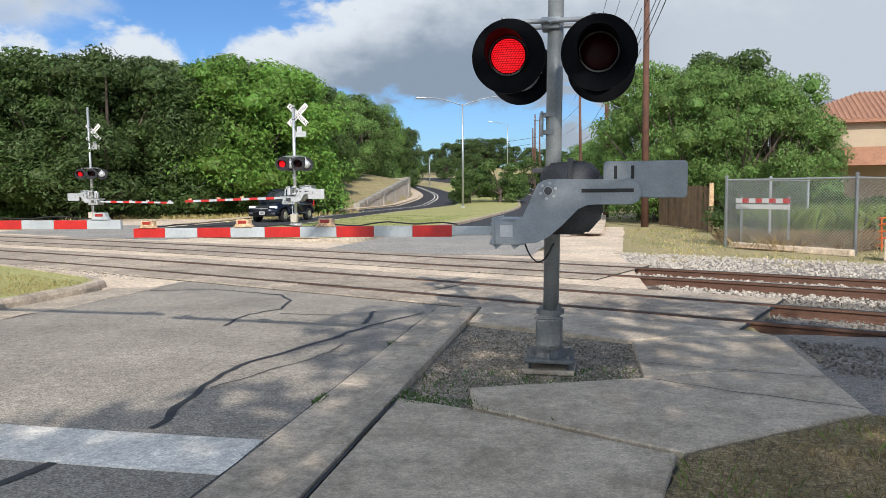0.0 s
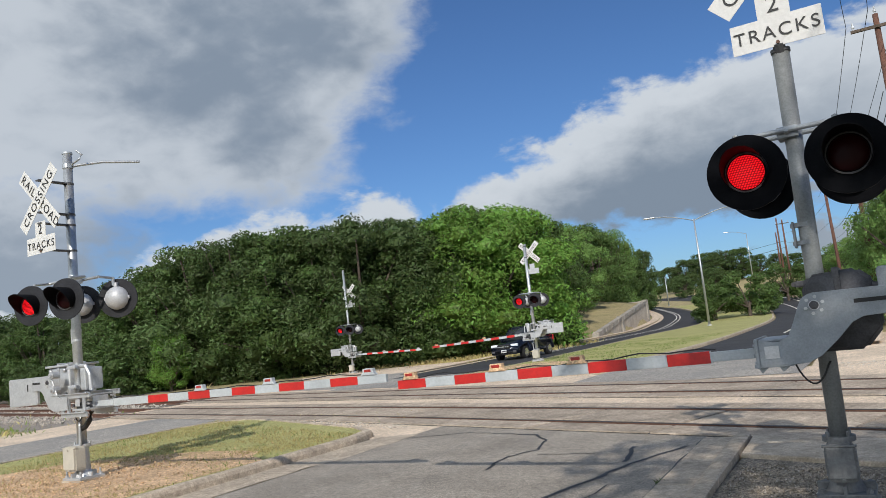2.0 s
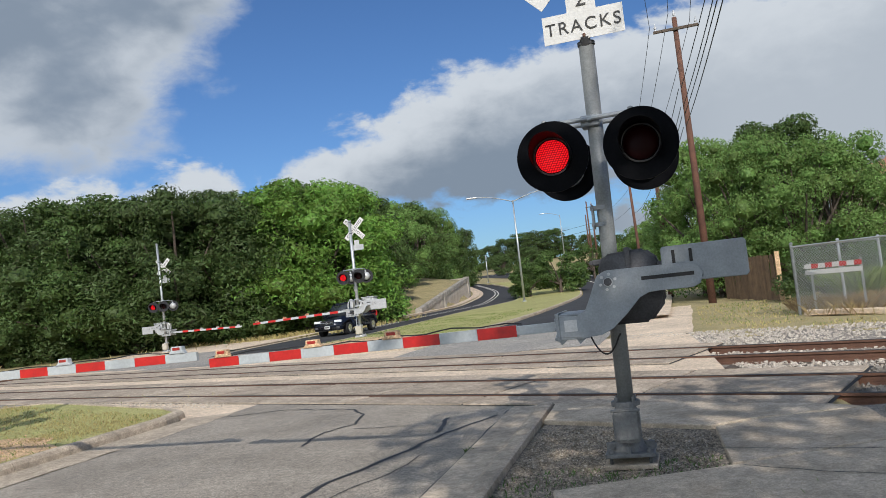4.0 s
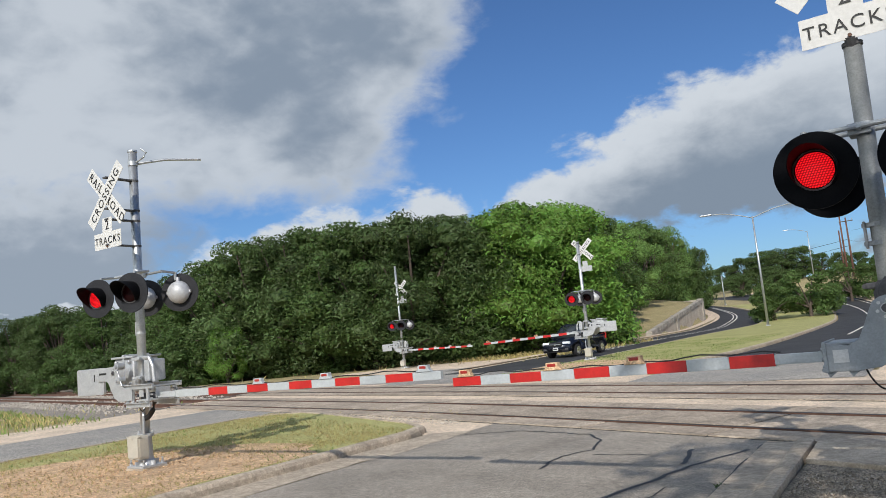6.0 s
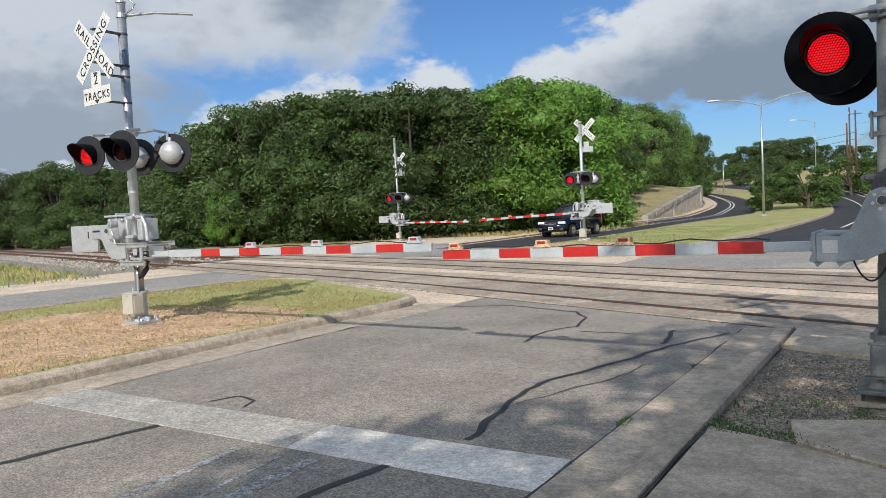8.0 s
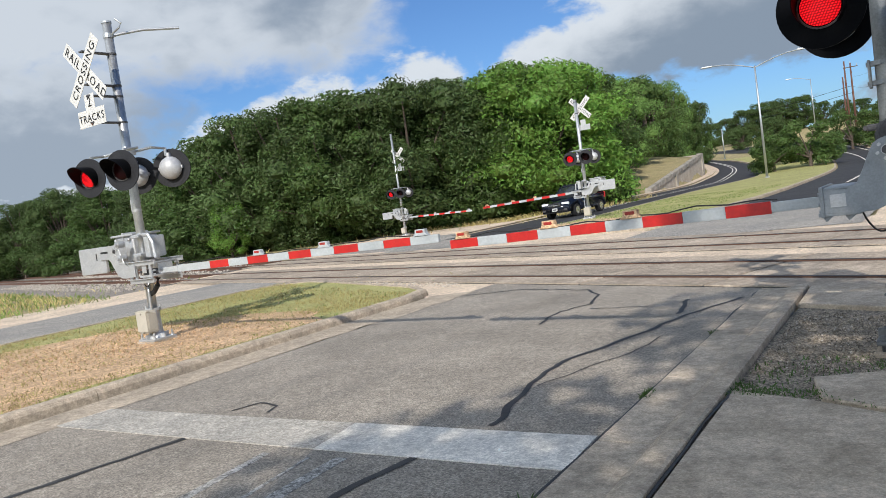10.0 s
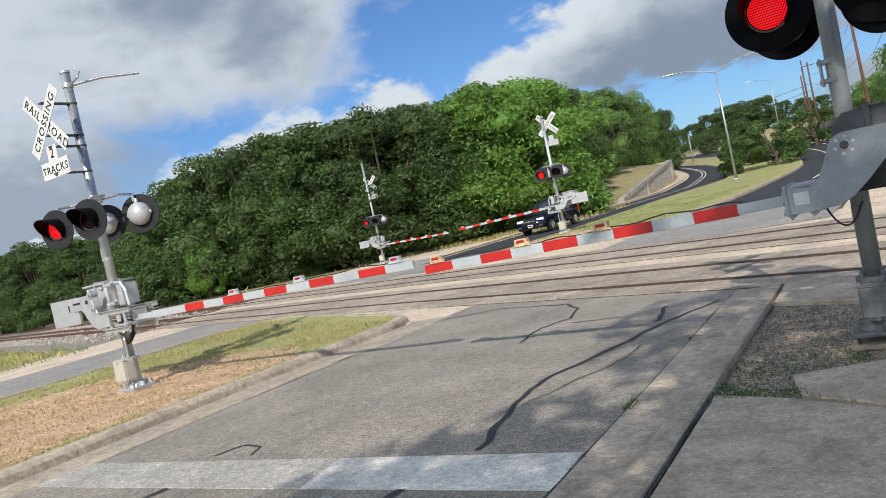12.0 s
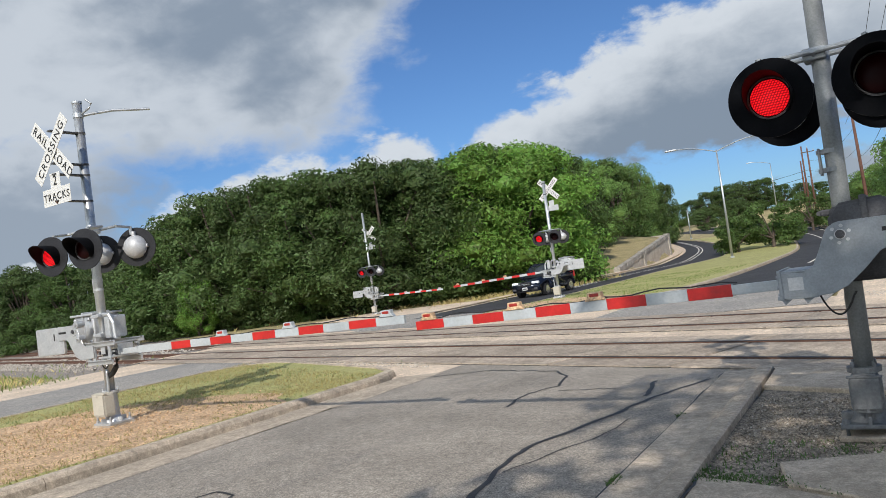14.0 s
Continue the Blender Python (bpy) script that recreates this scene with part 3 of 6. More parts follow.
def build_roads():
    bm = bmesh.new()
    poly(bm, [(-7.75, -30), (kerb_x(-30), -30), (kerb_x(10.7), front(-2.48)), (-7.75, front(-7.75))], 0.0)
    whole("road_near_lane", bm, "asphalt", "weathered grey asphalt lane up to the crossing", "road", "structure")
    bm = bmesh.new()
    poly(bm, [(-21.6, -30), (-16.15, -30), (-16.15, front(-16.15)), (-21.6, front(-21.6))], 0.0)
    whole("road_other_lane", bm, "asphalt_mid", "worn pale asphalt lane beyond the median", "road", "structure")
    bm = bmesh.new()
    poly(bm, [(-27, front(-27)), (0.6, front(0.6)), (0.2, back(0.2)), (0.0, back(0.0) + 2.6), (-27, back(-27) + 2.6)], -0.006)
    whole("road_crossing_paving", bm, "pale", "pale sandy paving round the tracks", "road", "structure")
    for label, left, right, y0 in (("road_far_right", RIGHT_IN, RIGHT_OUT, 19), ("road_far_left", LEFT_OUT, LEFT_IN, 24)):
        def lane(f, y):
            return along(left, y) * (1 - f) + along(right, y) * f

        bm = bmesh.new()
        ribbon(bm, lambda y: lane(0, y), lambda y: lane(1, y), [y0 + (29 - y0) * i / 6 for i in range(7)], 0.004, 2)
        whole(label + "_old", bm, "asphalt_mid", "worn grey asphalt beyond the tracks", "road", "structure")
        bm = bmesh.new()
        ys = [29 + 1.5 * i for i in range(84)]
        ribbon(bm, lambda y: lane(0, y), lambda y: lane(1, y), ys, 0.004, 2)
        whole(label + "_new", bm, "asphalt_new", "fresh dark asphalt road curving uphill", "road", "structure")
        for f in ((0.37, 0.46) if left is LEFT_OUT else (0.90, 0.48)):
            bm = bmesh.new()
            ribbon(bm, lambda y: lane(f, y) - 0.07, lambda y: lane(f, y) + 0.07, ys[8:], 0.018)
            whole("road_line", bm, "paint", "white painted line along the dark road", "road line", "structure")
        # kerb on the outer side of the carriageway
        bm = bmesh.new()
        edge, sgn = (left, -1) if left is LEFT_OUT else (right, 1)
        kr = [y0 + 8 + 1.5 * i for i in range(86)]
        for a, b, lift in ((0.0, 0.45, 0.02), (0.45, 0.62, 0.13), (0.62, 1.5, 0.10)):
            ribbon(bm, lambda y: along(edge, y) + min(sgn * a, sgn * b), lambda y: along(edge, y) + max(sgn * a, sgn * b), kr, lift)
        whole("kerb_far", bm, "pale", "sandy concrete kerb along the far road", "kerb", "structure")
    # stop line
    bm = bmesh.new()
    slab(bm, [(-4.3, 4.247), (-2.29, 4.30), (-2.33, 4.90), (-4.4, 4.838)], 0.0, 0.006)
    line = whole("stop_line", bm, "paint", "white stop line across the lane, greyed on one side", "stop line", "structure")
    bm = bmesh.new()
    slab(bm, [(-7.8, 4.17), (-4.304, 4.247), (-4.404, 4.838), (-7.76, 4.75)], 0.0, 0.006)
    part("worn_length", bm, "paint_worn", line, "greyed and cracked length of the stop line")
    # scuffed marks on the lane before the stop line
    for a, b, w, mat in (((-4.3, 1.6), (-4.64, 4.1), 0.06, "paint_scuffed"), ((-3.75, 1.6), (-3.93, 4.15), 0.09, "paint_scuffed"), ((-4.02, 2.9), (-4.2, 4.1), 0.025, "paint_scuffed")):
        bm = bmesh.new()
        slab(bm, [(a[0] - w, a[1]), (a[0] + w, a[1]), (b[0] + w * 0.6, b[1]), (b[0] - w * 0.6, b[1])], 0.0, 0.003)
        whole("lane_mark", bm, mat, "scuffed pale paint streak along the lane", "lane mark", "structure")
    bm = bmesh.new()
    slab(bm, [(-3.35, 3.1), (-3.05, 3.2), (-3.15, 3.56)], 0.0, 0.005)
    whole("lane_arrow", bm, "paint", "white painted arrow tip on the lane", "lane mark", "structure")
    # kerb and gutter strip beside the lane, in cast lengths
    kerb = thing("kerb_strip", "worn tan concrete kerb and gutter strip", "kerb", kind="structure")
    y = -13.5
    while y < 10.3:
        y2 = min(y + 3.05, 10.55)
        bm = bmesh.new()
        a, b = y + 0.006, y2 - 0.006
        slab(bm, [(kerb_x(a), a), (kerb_x(a) + 0.355, a), (kerb_x(b) + 0.355, b), (kerb_x(b), b)], -0.1, 0.016, 0.007)
        part("gutter_length", bm, "kerb", kerb)
        bm = bmesh.new()
        rows = []
        for w in (a, b):
            rows.append([bm.verts.new((kerb_x(w) + off, w, z)) for off, z in ((0.355, -0.1), (0.357, 0.018), (0.385, 0.036), (0.42, 0.050), (0.545, 0.056), (0.57, 0.046), (0.575, -0.1))])
        for k in range(6):
            bm.faces.new((rows[0][k], rows[1][k], rows[1][k + 1], rows[0][k + 1]))
        bm.faces.new(rows[0])
        bm.faces.new(rows[1][::-1])
        bmesh.ops.recalc_face_normals(bm, faces=bm.faces)
        part("kerb_length", bm, "kerb", kerb)
        y += 3.05
    # pavement slabs round the signal
    walk_ = thing("pavement", "weathered concrete pavement of cast slabs", "pavement", kind="structure")
    for outline in (
        [(-1.83, 9.35), (0.03, 8.58), (0.55, 8.86), (1.55, 9.14), (1.29, 9.38), (-0.41, 10.08), (-1.87, 10.5)],
        [(0.07, 8.5), (0.13, 7.0), (1.62, 7.75), (1.58, 9.10), (0.57, 8.82)],
        [(0.13, 6.95), (-0.62, 6.62), (-1.24, 6.34), (-1.12, 5.84), (0.29, 5.15), (1.66, 6.27), (1.63, 7.70)],
        [(-1.72, 5.95), (-1.2, 5.79), (0.25, 5.09), (0.14, 4.46), (0.12, 2.2), (-1.60, 2.2)],
        [(-1.60, 2.18), (0.12, 2.18), (0.10, -0.9), (-1.50, -0.9)],
        [(-1.50, -0.92), (0.10, -0.92), (0.08, -4), (-1.40, -4)],
        [(-1.40, -4.02), (0.08, -4.02), (0.08, -9), (-1.24, -9)],
    ):
        bm = bmesh.new()
        slab(bm, outline, -0.1, 0.03, 0.012)
        part("slab", bm, "concrete", walk_)
    bm = bmesh.new()
    poly(bm, [(-1.82, 9.4), (0.08, 8.6), (0.15, 6.9), (-1.2, 6.3), (-1.1, 5.8), (-1.82, 5.9)], -0.02)
    whole("gravel_bed", bm, "gravel", "gravelly earth bed round the signal base", "gravel", "structure")


build_roads()


def kerbed_island(name, outline, label, mat, top=0.13, wide=0.18):
    """A median: a kerb of cast lengths round a planted bed."""
    isl = thing(name, label, "median", kind="structure")
    n = len(outline)
    pts = [Vector(p) for p in outline]
    c = sum(pts, Vector((0, 0))) / n
    inner = []
    for i in range(n):
        a, b, d = pts[i - 1], pts[i], pts[(i + 1) % n]
        t1, t2 = (b - a).normalized(), (d - b).normalized()
        n1, n2 = Vector((-t1.y, t1.x)), Vector((-t2.y, t2.x))
        m = (n1 + n2).normalized()
        inner.append(b + m * wide / max(0.4, m.dot(n1)))
    for i in range(n):
        a, b, ia, ib = pts[i], pts[(i + 1) % n], inner[i], inner[(i + 1) % n]
        count = max(1, round((b - a).length / 3.0))
        for k in range(count):
            gap = 0.004 / max(0.2, (b - a).length)
            u, v = k / count + gap, (k + 1) / count - gap
            bm = bmesh.new()
            prof = []
            for w in (u, v):
                o, q = a.lerp(b, w), ia.lerp(ib, w)
                zo = height(o.x, o.y)
                prof.append([bm.verts.new((*o.lerp(q, f), zo + z)) for f, z in ((0, -0.08), (0.06, top * 0.55), (0.22, top * 0.9), (0.45, top), (1, top), (1, -0.08))])
            for j in range(5):
                bm.faces.new((prof[0][j], prof[1][j], prof[1][j + 1], prof[0][j + 1]))
            bm.faces.new(prof[0])
            bm.faces.new(prof[1][::-1])
            bmesh.ops.recalc_face_normals(bm, faces=bm.faces)
            part("kerb_length", bm, "kerb", isl)
    return isl, inner


def bed(parent, outline, top, mat, label):
    """The planted top of a median, gently uneven."""
    pts = [Vector(p) for p in outline]
    bm = bmesh.new()
    f = bm.faces.new([bm.verts.new((p.x, p.y, height(p.x, p.y) + top - 0.02)) for p in pts])
    if f.normal.z < 0:
        f.normal_flip()
    part("bed", bm, mat, parent, label)


NEAR_ISLAND = [(-8.42, -25), (-8.42, 11.0), (-8.62, 11.75), (-9.3, 12.3), (-13.4, 14.3), (-14.6, 14.75), (-15.6, 14.5), (-16.1, 13.6), (-16.1, -25)]
isl, inn = kerbed_island("median_near", NEAR_ISLAND, "kerbed median with bare earth and dry grass", "ground")
bed(isl, inn, 0.13, "lawn", "dry grass and bare orange earth")
FAR_ISLAND = [(-8.8, 22.9)] + [(along(RIGHT_IN, y) - 0.1, y) for y in range(24, 128, 4)] + [(along(LEFT_IN, y) + 0.1, y) for y in range(120, 25, -4)] + [(-14.3, 25.0)]
isl2, inn2 = kerbed_island("median_far", FAR_ISLAND, "kerbed grassy median beyond the tracks", "ground")


def far_bed():
    bm = bmesh.new()
    ys = [24.5 + 2.0 * i for i in range(50)]
    ribbon(bm, lambda y: along(LEFT_IN, y) + 0.25, lambda y: along(RIGHT_IN, y) - 0.25, ys, 0.115, 3)
    ribbon(bm, lambda y: -13.5 + (24.5 - y) * 3.0, lambda y: -8.75, [23.1, 23.8, 24.5], 0.113, 2)
    part("bed", bm, "lawn", isl2, "short yellow-green grass")


far_bed()


def patch(name, outline, z, mat, label, category="ground", wave=0.28):
    """A worn patch with an uneven edge."""
    bm = bmesh.new()
    pts = []
    n = len(outline)
    for i in range(n):
        a, b = Vector(outline[i]), Vector(outline[(i + 1) % n])
        for k in range(8):
            p = a.lerp(b, k / 8)
            w = noise.noise((p.x * 1.3, p.y * 1.3, 3.1)) * wave
            pts.append((p.x + w, p.y + w * 0.6))
    f = bm.faces.new([bm.verts.new((x, y, height(x, y) + z)) for x, y in pts])
    if f.normal.z < 0:
        f.normal_flip()
    bmesh.ops.triangulate(bm, faces=bm.faces)
    whole(name, bm, mat, label, category, "structure")


patch("bare_earth", [(-8.75, 3.6), (-8.75, 8.9), (-9.6, 9.8), (-11.2, 9.9), (-13.6, 9.0), (-14.6, 6.5), (-14.4, 4.4), (-11.5, 3.9)], 0.1135, "dirt", "bare orange earth with stubble round the signal", "earth")
patch("verge_earth", [(-21.6, -20), (-21.6, 17.8), (-26.5, 20.5), (-26, 12), (-24.6, 6), (-24.3, -20)], -0.02, "pale", "sandy earth verge beside the lane", "earth")
patch("side_gravel", [(1.45, 6.1), (1.4, 9.3), (3.0, 9.3), (8, 7.4), (12, 5.2), (4.5, 5.9), (2.6, 6.0)], 0.0, "ballast", "dark gravel beside the pavement", "gravel")
patch("nose_apron", [(-7.8, 11.2), (-7.8, 14.2), (-16.3, 18.0), (-16.3, 13.6), (-12.5, 13.2), (-9.4, 11.6)], -0.004, "pale", "sandy concrete round the tip of the median", "paving")
patch("side_path", [(-2.0, 18.0), (-1.0, 17.8), (0.1, 20.6), (0.3, 34), (-2.0, 34)], -0.008, "pale", "pale sandy path beyond the tracks", "path", 0.08)
patch("gutter_earth", [(-8.4, -20), (-8.4, 11.6), (-7.6, 11.9), (-7.72, 8), (-7.72, -20)], 0.004, "kerb", "sandy concrete gutter along the median kerb", "gutter")
patch("signal_earth", [(-27, 33), (-20.6, 30), (-20.6, 38), (-24, 42), (-32, 42), (-33, 36)], -0.01, "pale", "sandy earth beside the far signal", "earth")
bm = bmesh.new()
ribbon(bm, lambda y: wall_x(y) + 0.2, lambda y: along(LEFT_OUT, y) - 1.4, [64 + 1.5 * i for i in range(23)], -0.02, 2)
whole("wall_foot_earth", bm, "dirt", "sandy reddish earth below the retaining wall", "earth", "structure")
patch("far_apron", [(-26, 27), (-15.2, 23.4), (-15.2, 31), (-20.6, 34), (-25, 34)], -0.003, "asphalt_mid", "worn asphalt apron beyond the tracks", "road")
patch("pavement_earth", [(0.12, -3), (0.12, 4.4), (0.3, 5.15), (1.66, 6.25), (3.0, 6.3), (5.2, 5.6), (5.2, -3)], 0.012, "thatchsoil", "brown earth beside the pavement", "earth", 0.06)
patch("plot_earth", [(3.1, 22.5), (5.15, 20.6), (8.1, 24.4), (6.0, 26.6)], 0.004, "dirt", "reddish earth inside the fence", "earth", 0.06)
patch("brown_grass", [(-14.6, 25.6), (-8.9, 23.6), (-9.0, 28), (-13, 30.5), (-14.8, 29.5)], 0.125, "dirt", "browned dry grass at the tip of the median", "grass")


# tar seams and cracks on the lane, and one short dark bar
def seam(pts, wide, z=0.005):
    bm = bmesh.new()
    P = [Vector(p) for p in pts]
    fine_pts = []
    for a, b in zip(P, P[1:]):
        for k in range(6):
            p = a.lerp(b, k / 6)
            fine_pts.append(p + Vector((noise.noise((p.x * 3, p.y * 3, 0)), noise.noise((p.x * 3, p.y * 3, 9)))) * 0.06)
    fine_pts.append(P[-1])
    rows = []
    for i, p in enumerate(fine_pts):
        t = (fine_pts[min(i + 1, len(fine_pts) - 1)] - fine_pts[max(i - 1, 0)]).normalized()
        w = wide * (0.6 + 0.5 * abs(noise.noise((p.x * 2, p.y * 2, 5)))) / 2
        nrm = Vector((-t.y, t.x)) * w
        rows.append((bm.verts.new((*(p + nrm), z)), bm.verts.new((*(p - nrm), z))))
    for u, v in zip(rows, rows[1:]):
        bm.faces.new((u[0], u[1], v[1], v[0]))
    bmesh.ops.recalc_face_normals(bm, faces=bm.faces)
    whole("tar_seam", bm, "tar", "dark tar seam in the asphalt", "tar seam", "structure")


seam([(-3.2, 4.98), (-3.32, 5.56), (-3.48, 6.31), (-3.53, 6.74), (-3.35, 7.33), (-3.15, 8.0), (-2.98, 8.95), (-2.82, 9.37), (-2.58, 10.05)], 0.085)
seam([(-3.35, 6.0), (-3.15, 6.6), (-2.95, 7.2), (-2.9, 7.9)], 0.022)
# a short dark bar on the asphalt before the crossing
seam([(-3.25, 10.06), (-3.09, 9.08)], 0.09)
seam([(-4.7, 8.68), (-4.82, 9.49), (-4.58, 10.0), (-4.8, 10.77), (-5.19, 11.31), (-5.87, 11.54), (-6.61, 11.78), (-7.57, 11.42)], 0.055)
seam([(-4.42, 9.65), (-3.63, 9.64)], 0.03)
seam([(-6.2, 1.6), (-5.99, 3.07), (-5.91, 3.57), (-5.76, 4.2)], 0.09)
seam([(-3.5, 3.1), (-3.43, 3.9), (-3.38, 4.28)], 0.11)
seam([(-6.05, 4.94), (-5.92, 5.16), (-5.64, 5.15), (-5.56, 4.95)], 0.045)
seam([(kerb_x(y) - 0.012, y) for y in (1.0, 3.0, 5.0, 7.0, 9.0, 10.4)], 0.034, 0.007)
seam([(kerb_x(y) + 0.588, y) for y in (-2.0, 0.5, 3.0, 5.0, 5.9)], 0.03, 0.034)
for dy in (-3.6, -0.5):
    seam([(-1.75, 0.4 + dy), (-0.8, 0.5 + dy), (0.1, 0.4 + dy)], 0.03, 0.034)

seam([(0.06, 7.54), (0.4, 7.46), (0.74, 7.4), (1.6, 7.24)], 0.014, 0.033)
seam([(0.2, 6.9), (0.43, 6.79), (1.05, 6.53), (1.64, 6.31)], 0.016, 0.033)

# ---------------------------------------------------------------- tracks


def rail_profile():
    return [(-0.075, 0), (0.075, 0), (0.075, 0.016), (0.012, 0.035), (0.012, 0.115), (0.036, 0.125), (0.036, 0.158), (0.028, 0.165), (-0.028, 0.165), (-0.036, 0.158), (-0.036, 0.125), (-0.012, 0.115), (-0.012, 0.035), (-0.075, 0.016)]


RAIL_TOP = 0.03


def rail(y0, side):
    bm = bmesh.new()
    xs = [60, 40, 25, 15, 8, 4, 2, 0, -3, -6, -9, -12, -15, -18, -22, -26, -32, -40, -50, -62, -76, -95, -130]
    prof = rail_profile()
    rings = []
    for i, x in enumerate(xs):
        d = Vector((xs[max(i - 1, 0)] - xs[min(i + 1, len(xs) - 1)], track_y(xs[max(i - 1, 0)], y0) - track_y(xs[min(i + 1, len(xs) - 1)], y0))).normalized()
        nrm = Vector((-d.y, d.x))
        o = Vector((x, track_y(x, y0))) + nrm * side * GAUGE / 2
        rings.append([bm.verts.new((*(o + nrm * px), RAIL_TOP - 0.165 + pz)) for px, pz in prof])
    n = len(prof)
    for u, v in zip(rings, rings[1:]):
        for i in range(n):
            bm.faces.new((u[i], u[(i + 1) % n], v[(i + 1) % n], v[i]))
    bmesh.ops.recalc_face_normals(bm, faces=bm.faces)
    ob = whole("rail", bm, "rail", "rusty brown steel rail", "rail", "structure")
    ob.data.materials.append(M["railtop"])
    for f in ob.data.polygons:
        if f.normal.z > 0.7 and f.center.z > RAIL_TOP - 0.02:
            f.material_index = 1


for y0 in (T1, T2):
    for side in (-1, 1):
        rail(y0, side)


def bed_of_ballast():
    """A low bank of broken stone under each stretch of open track."""
    for x0, x1, name in ((-0.4, 60, "ballast_right"), (-130, -27, "ballast_left")):
        bm = bmesh.new()
        rows = []
        steps = 60
        for i in range(steps + 1):
            x = x0 + (x1 - x0) * i / steps
            row = []
            for off, z in ((-3.6, -0.42), (-1.9, -0.14), (-0.5, -0.13), (0.5, -0.13), (2.1, -0.17), (3.6, -0.13), (4.6, -0.13), (6.3, -0.06), (8.4, -0.03), (9.8, -0.20)):
                xx = x - off * 0.40
                y = track_y(xx, T1) + off
                row.append(bm.verts.new((xx, y, z + 0.03 * noise.noise((x * 0.9, y * 0.9, 0)))))
            rows.append(row)
        for u, v in zip(rows, rows[1:]):
            for j in range(len(u) - 1):
                bm.faces.new((u[j], u[j + 1], v[j + 1], v[j]))
        bmesh.ops.recalc_face_normals(bm, faces=bm.faces)
        whole(name, bm, "ballast", "bed of pale broken stone under the tracks", "ballast", "structure", True)


bed_of_ballast()


def ties():
    for y0 in (T1, T2):
        bm = bmesh.new()
        box(bm, (0.22, 2.6, 0.16), (0, 0, 0), 0.012)
        me = solid("tie", bm, "tie")
        for k in range(34):
            for x in ((2.3 if y0 == T1 else 1.0) + 0.52 * k, -27.5 - 0.62 * k):
                ob = new("railway_tie", me)
                ob.matrix_basis = pose(x, track_y(x, y0), -0.205, 0, 0, -20.9 if x > 0 else -17.5)
                tagged(ob, "dark weathered timber tie under the rails", "railway tie", "ties under the tracks", "structure")


ties()


def panels():
    """Concrete crossing panels between and beside the rails, with open flangeways."""
    for y0, xend in ((T1, 1.78), (T2, 0.13)):
        # a dark sheet laid below the panels, painting the shade of the open gaps
        bm = bmesh.new()
        rows = []
        for x in [xend - 1.0 * i for i in range(29)]:
            o = Vector((x, track_y(x, y0)))
            rows.append([bm.verts.new((*(o + TN * w), 0.0)) for w in (-1.54, 1.54)])
        for u, v in zip(rows, rows[1:]):
            bm.faces.new((u[0], u[1], v[1], v[0]))
        bmesh.ops.recalc_face_normals(bm, faces=bm.faces)
        whole("flangeway", bm, "gapshade", "dark sheet giving the shade in the gaps of the crossing panels", "rubber seal", "structure")
    kinds = []
    for wide in (1.20, 0.63):
        bm = bmesh.new()
        box(bm, (2.405, wide, 0.16), (0, 0, 0), 0.014)
        kinds.append(solid("panel", bm, "panel"))
    for y0, xend, label in ((T1, 1.75, "near"), (T2, 0.1, "far")):
        base = thing("crossing_panels", "worn tan concrete panels set between the rails", "crossing panels", kind="structure")
        for k in range(12):
            x = xend - 1.14 - k * 2.29
            d = (Vector((x + 0.5, track_y(x + 0.5, y0))) - Vector((x - 0.5, track_y(x - 0.5, y0)))).normalized()
            nrm = Vector((-d.y, d.x))
            ang = math.degrees(math.atan2(d.y, d.x))
            for off, me in ((0, kinds[0]), (-GAUGE / 2 - 0.43, kinds[1]), (GAUGE / 2 + 0.43, kinds[1])):
                ob = new("panel", me)
                ob.parent = base
                p = Vector((x, track_y(x, y0))) + nrm * off
                ob.matrix_basis = pose(p.x, p.y, -0.06 + random.uniform(-0.006, 0.004), 0, 0, ang)


panels()

# ---------------------------------------------------------------- crossing signals


def lettering(body, size, parent, at, rot, name="lettering", depth=0.002):
    """Words in the built-in font, as a thin raised mesh; rot turns the words in the face's plane."""
    cu = bpy.data.curves.new(name, "FONT")
    cu.body, cu.size, cu.extrude = body, size, depth
    cu.align_x, cu.align_y = "CENTER", "CENTER"
    cu.space_character = 1.22
    tmp = bpy.data.objects.new(name, cu)
    scene.collection.objects.link(tmp)
    me = bpy.data.meshes.new_from_object(tmp.evaluated_get(bpy.context.evaluated_depsgraph_get()))
    bpy.data.objects.remove(tmp)
    me.materials.clear()
    me.materials.append(M["letter"])
    ob = new(name, me)
    ob.parent = parent
    ob.matrix_basis = Matrix.Translation(at) @ Matrix.Rotation(radians(90), 4, "X") @ Matrix.Rotation(radians(rot), 4, "Z")
    return ob


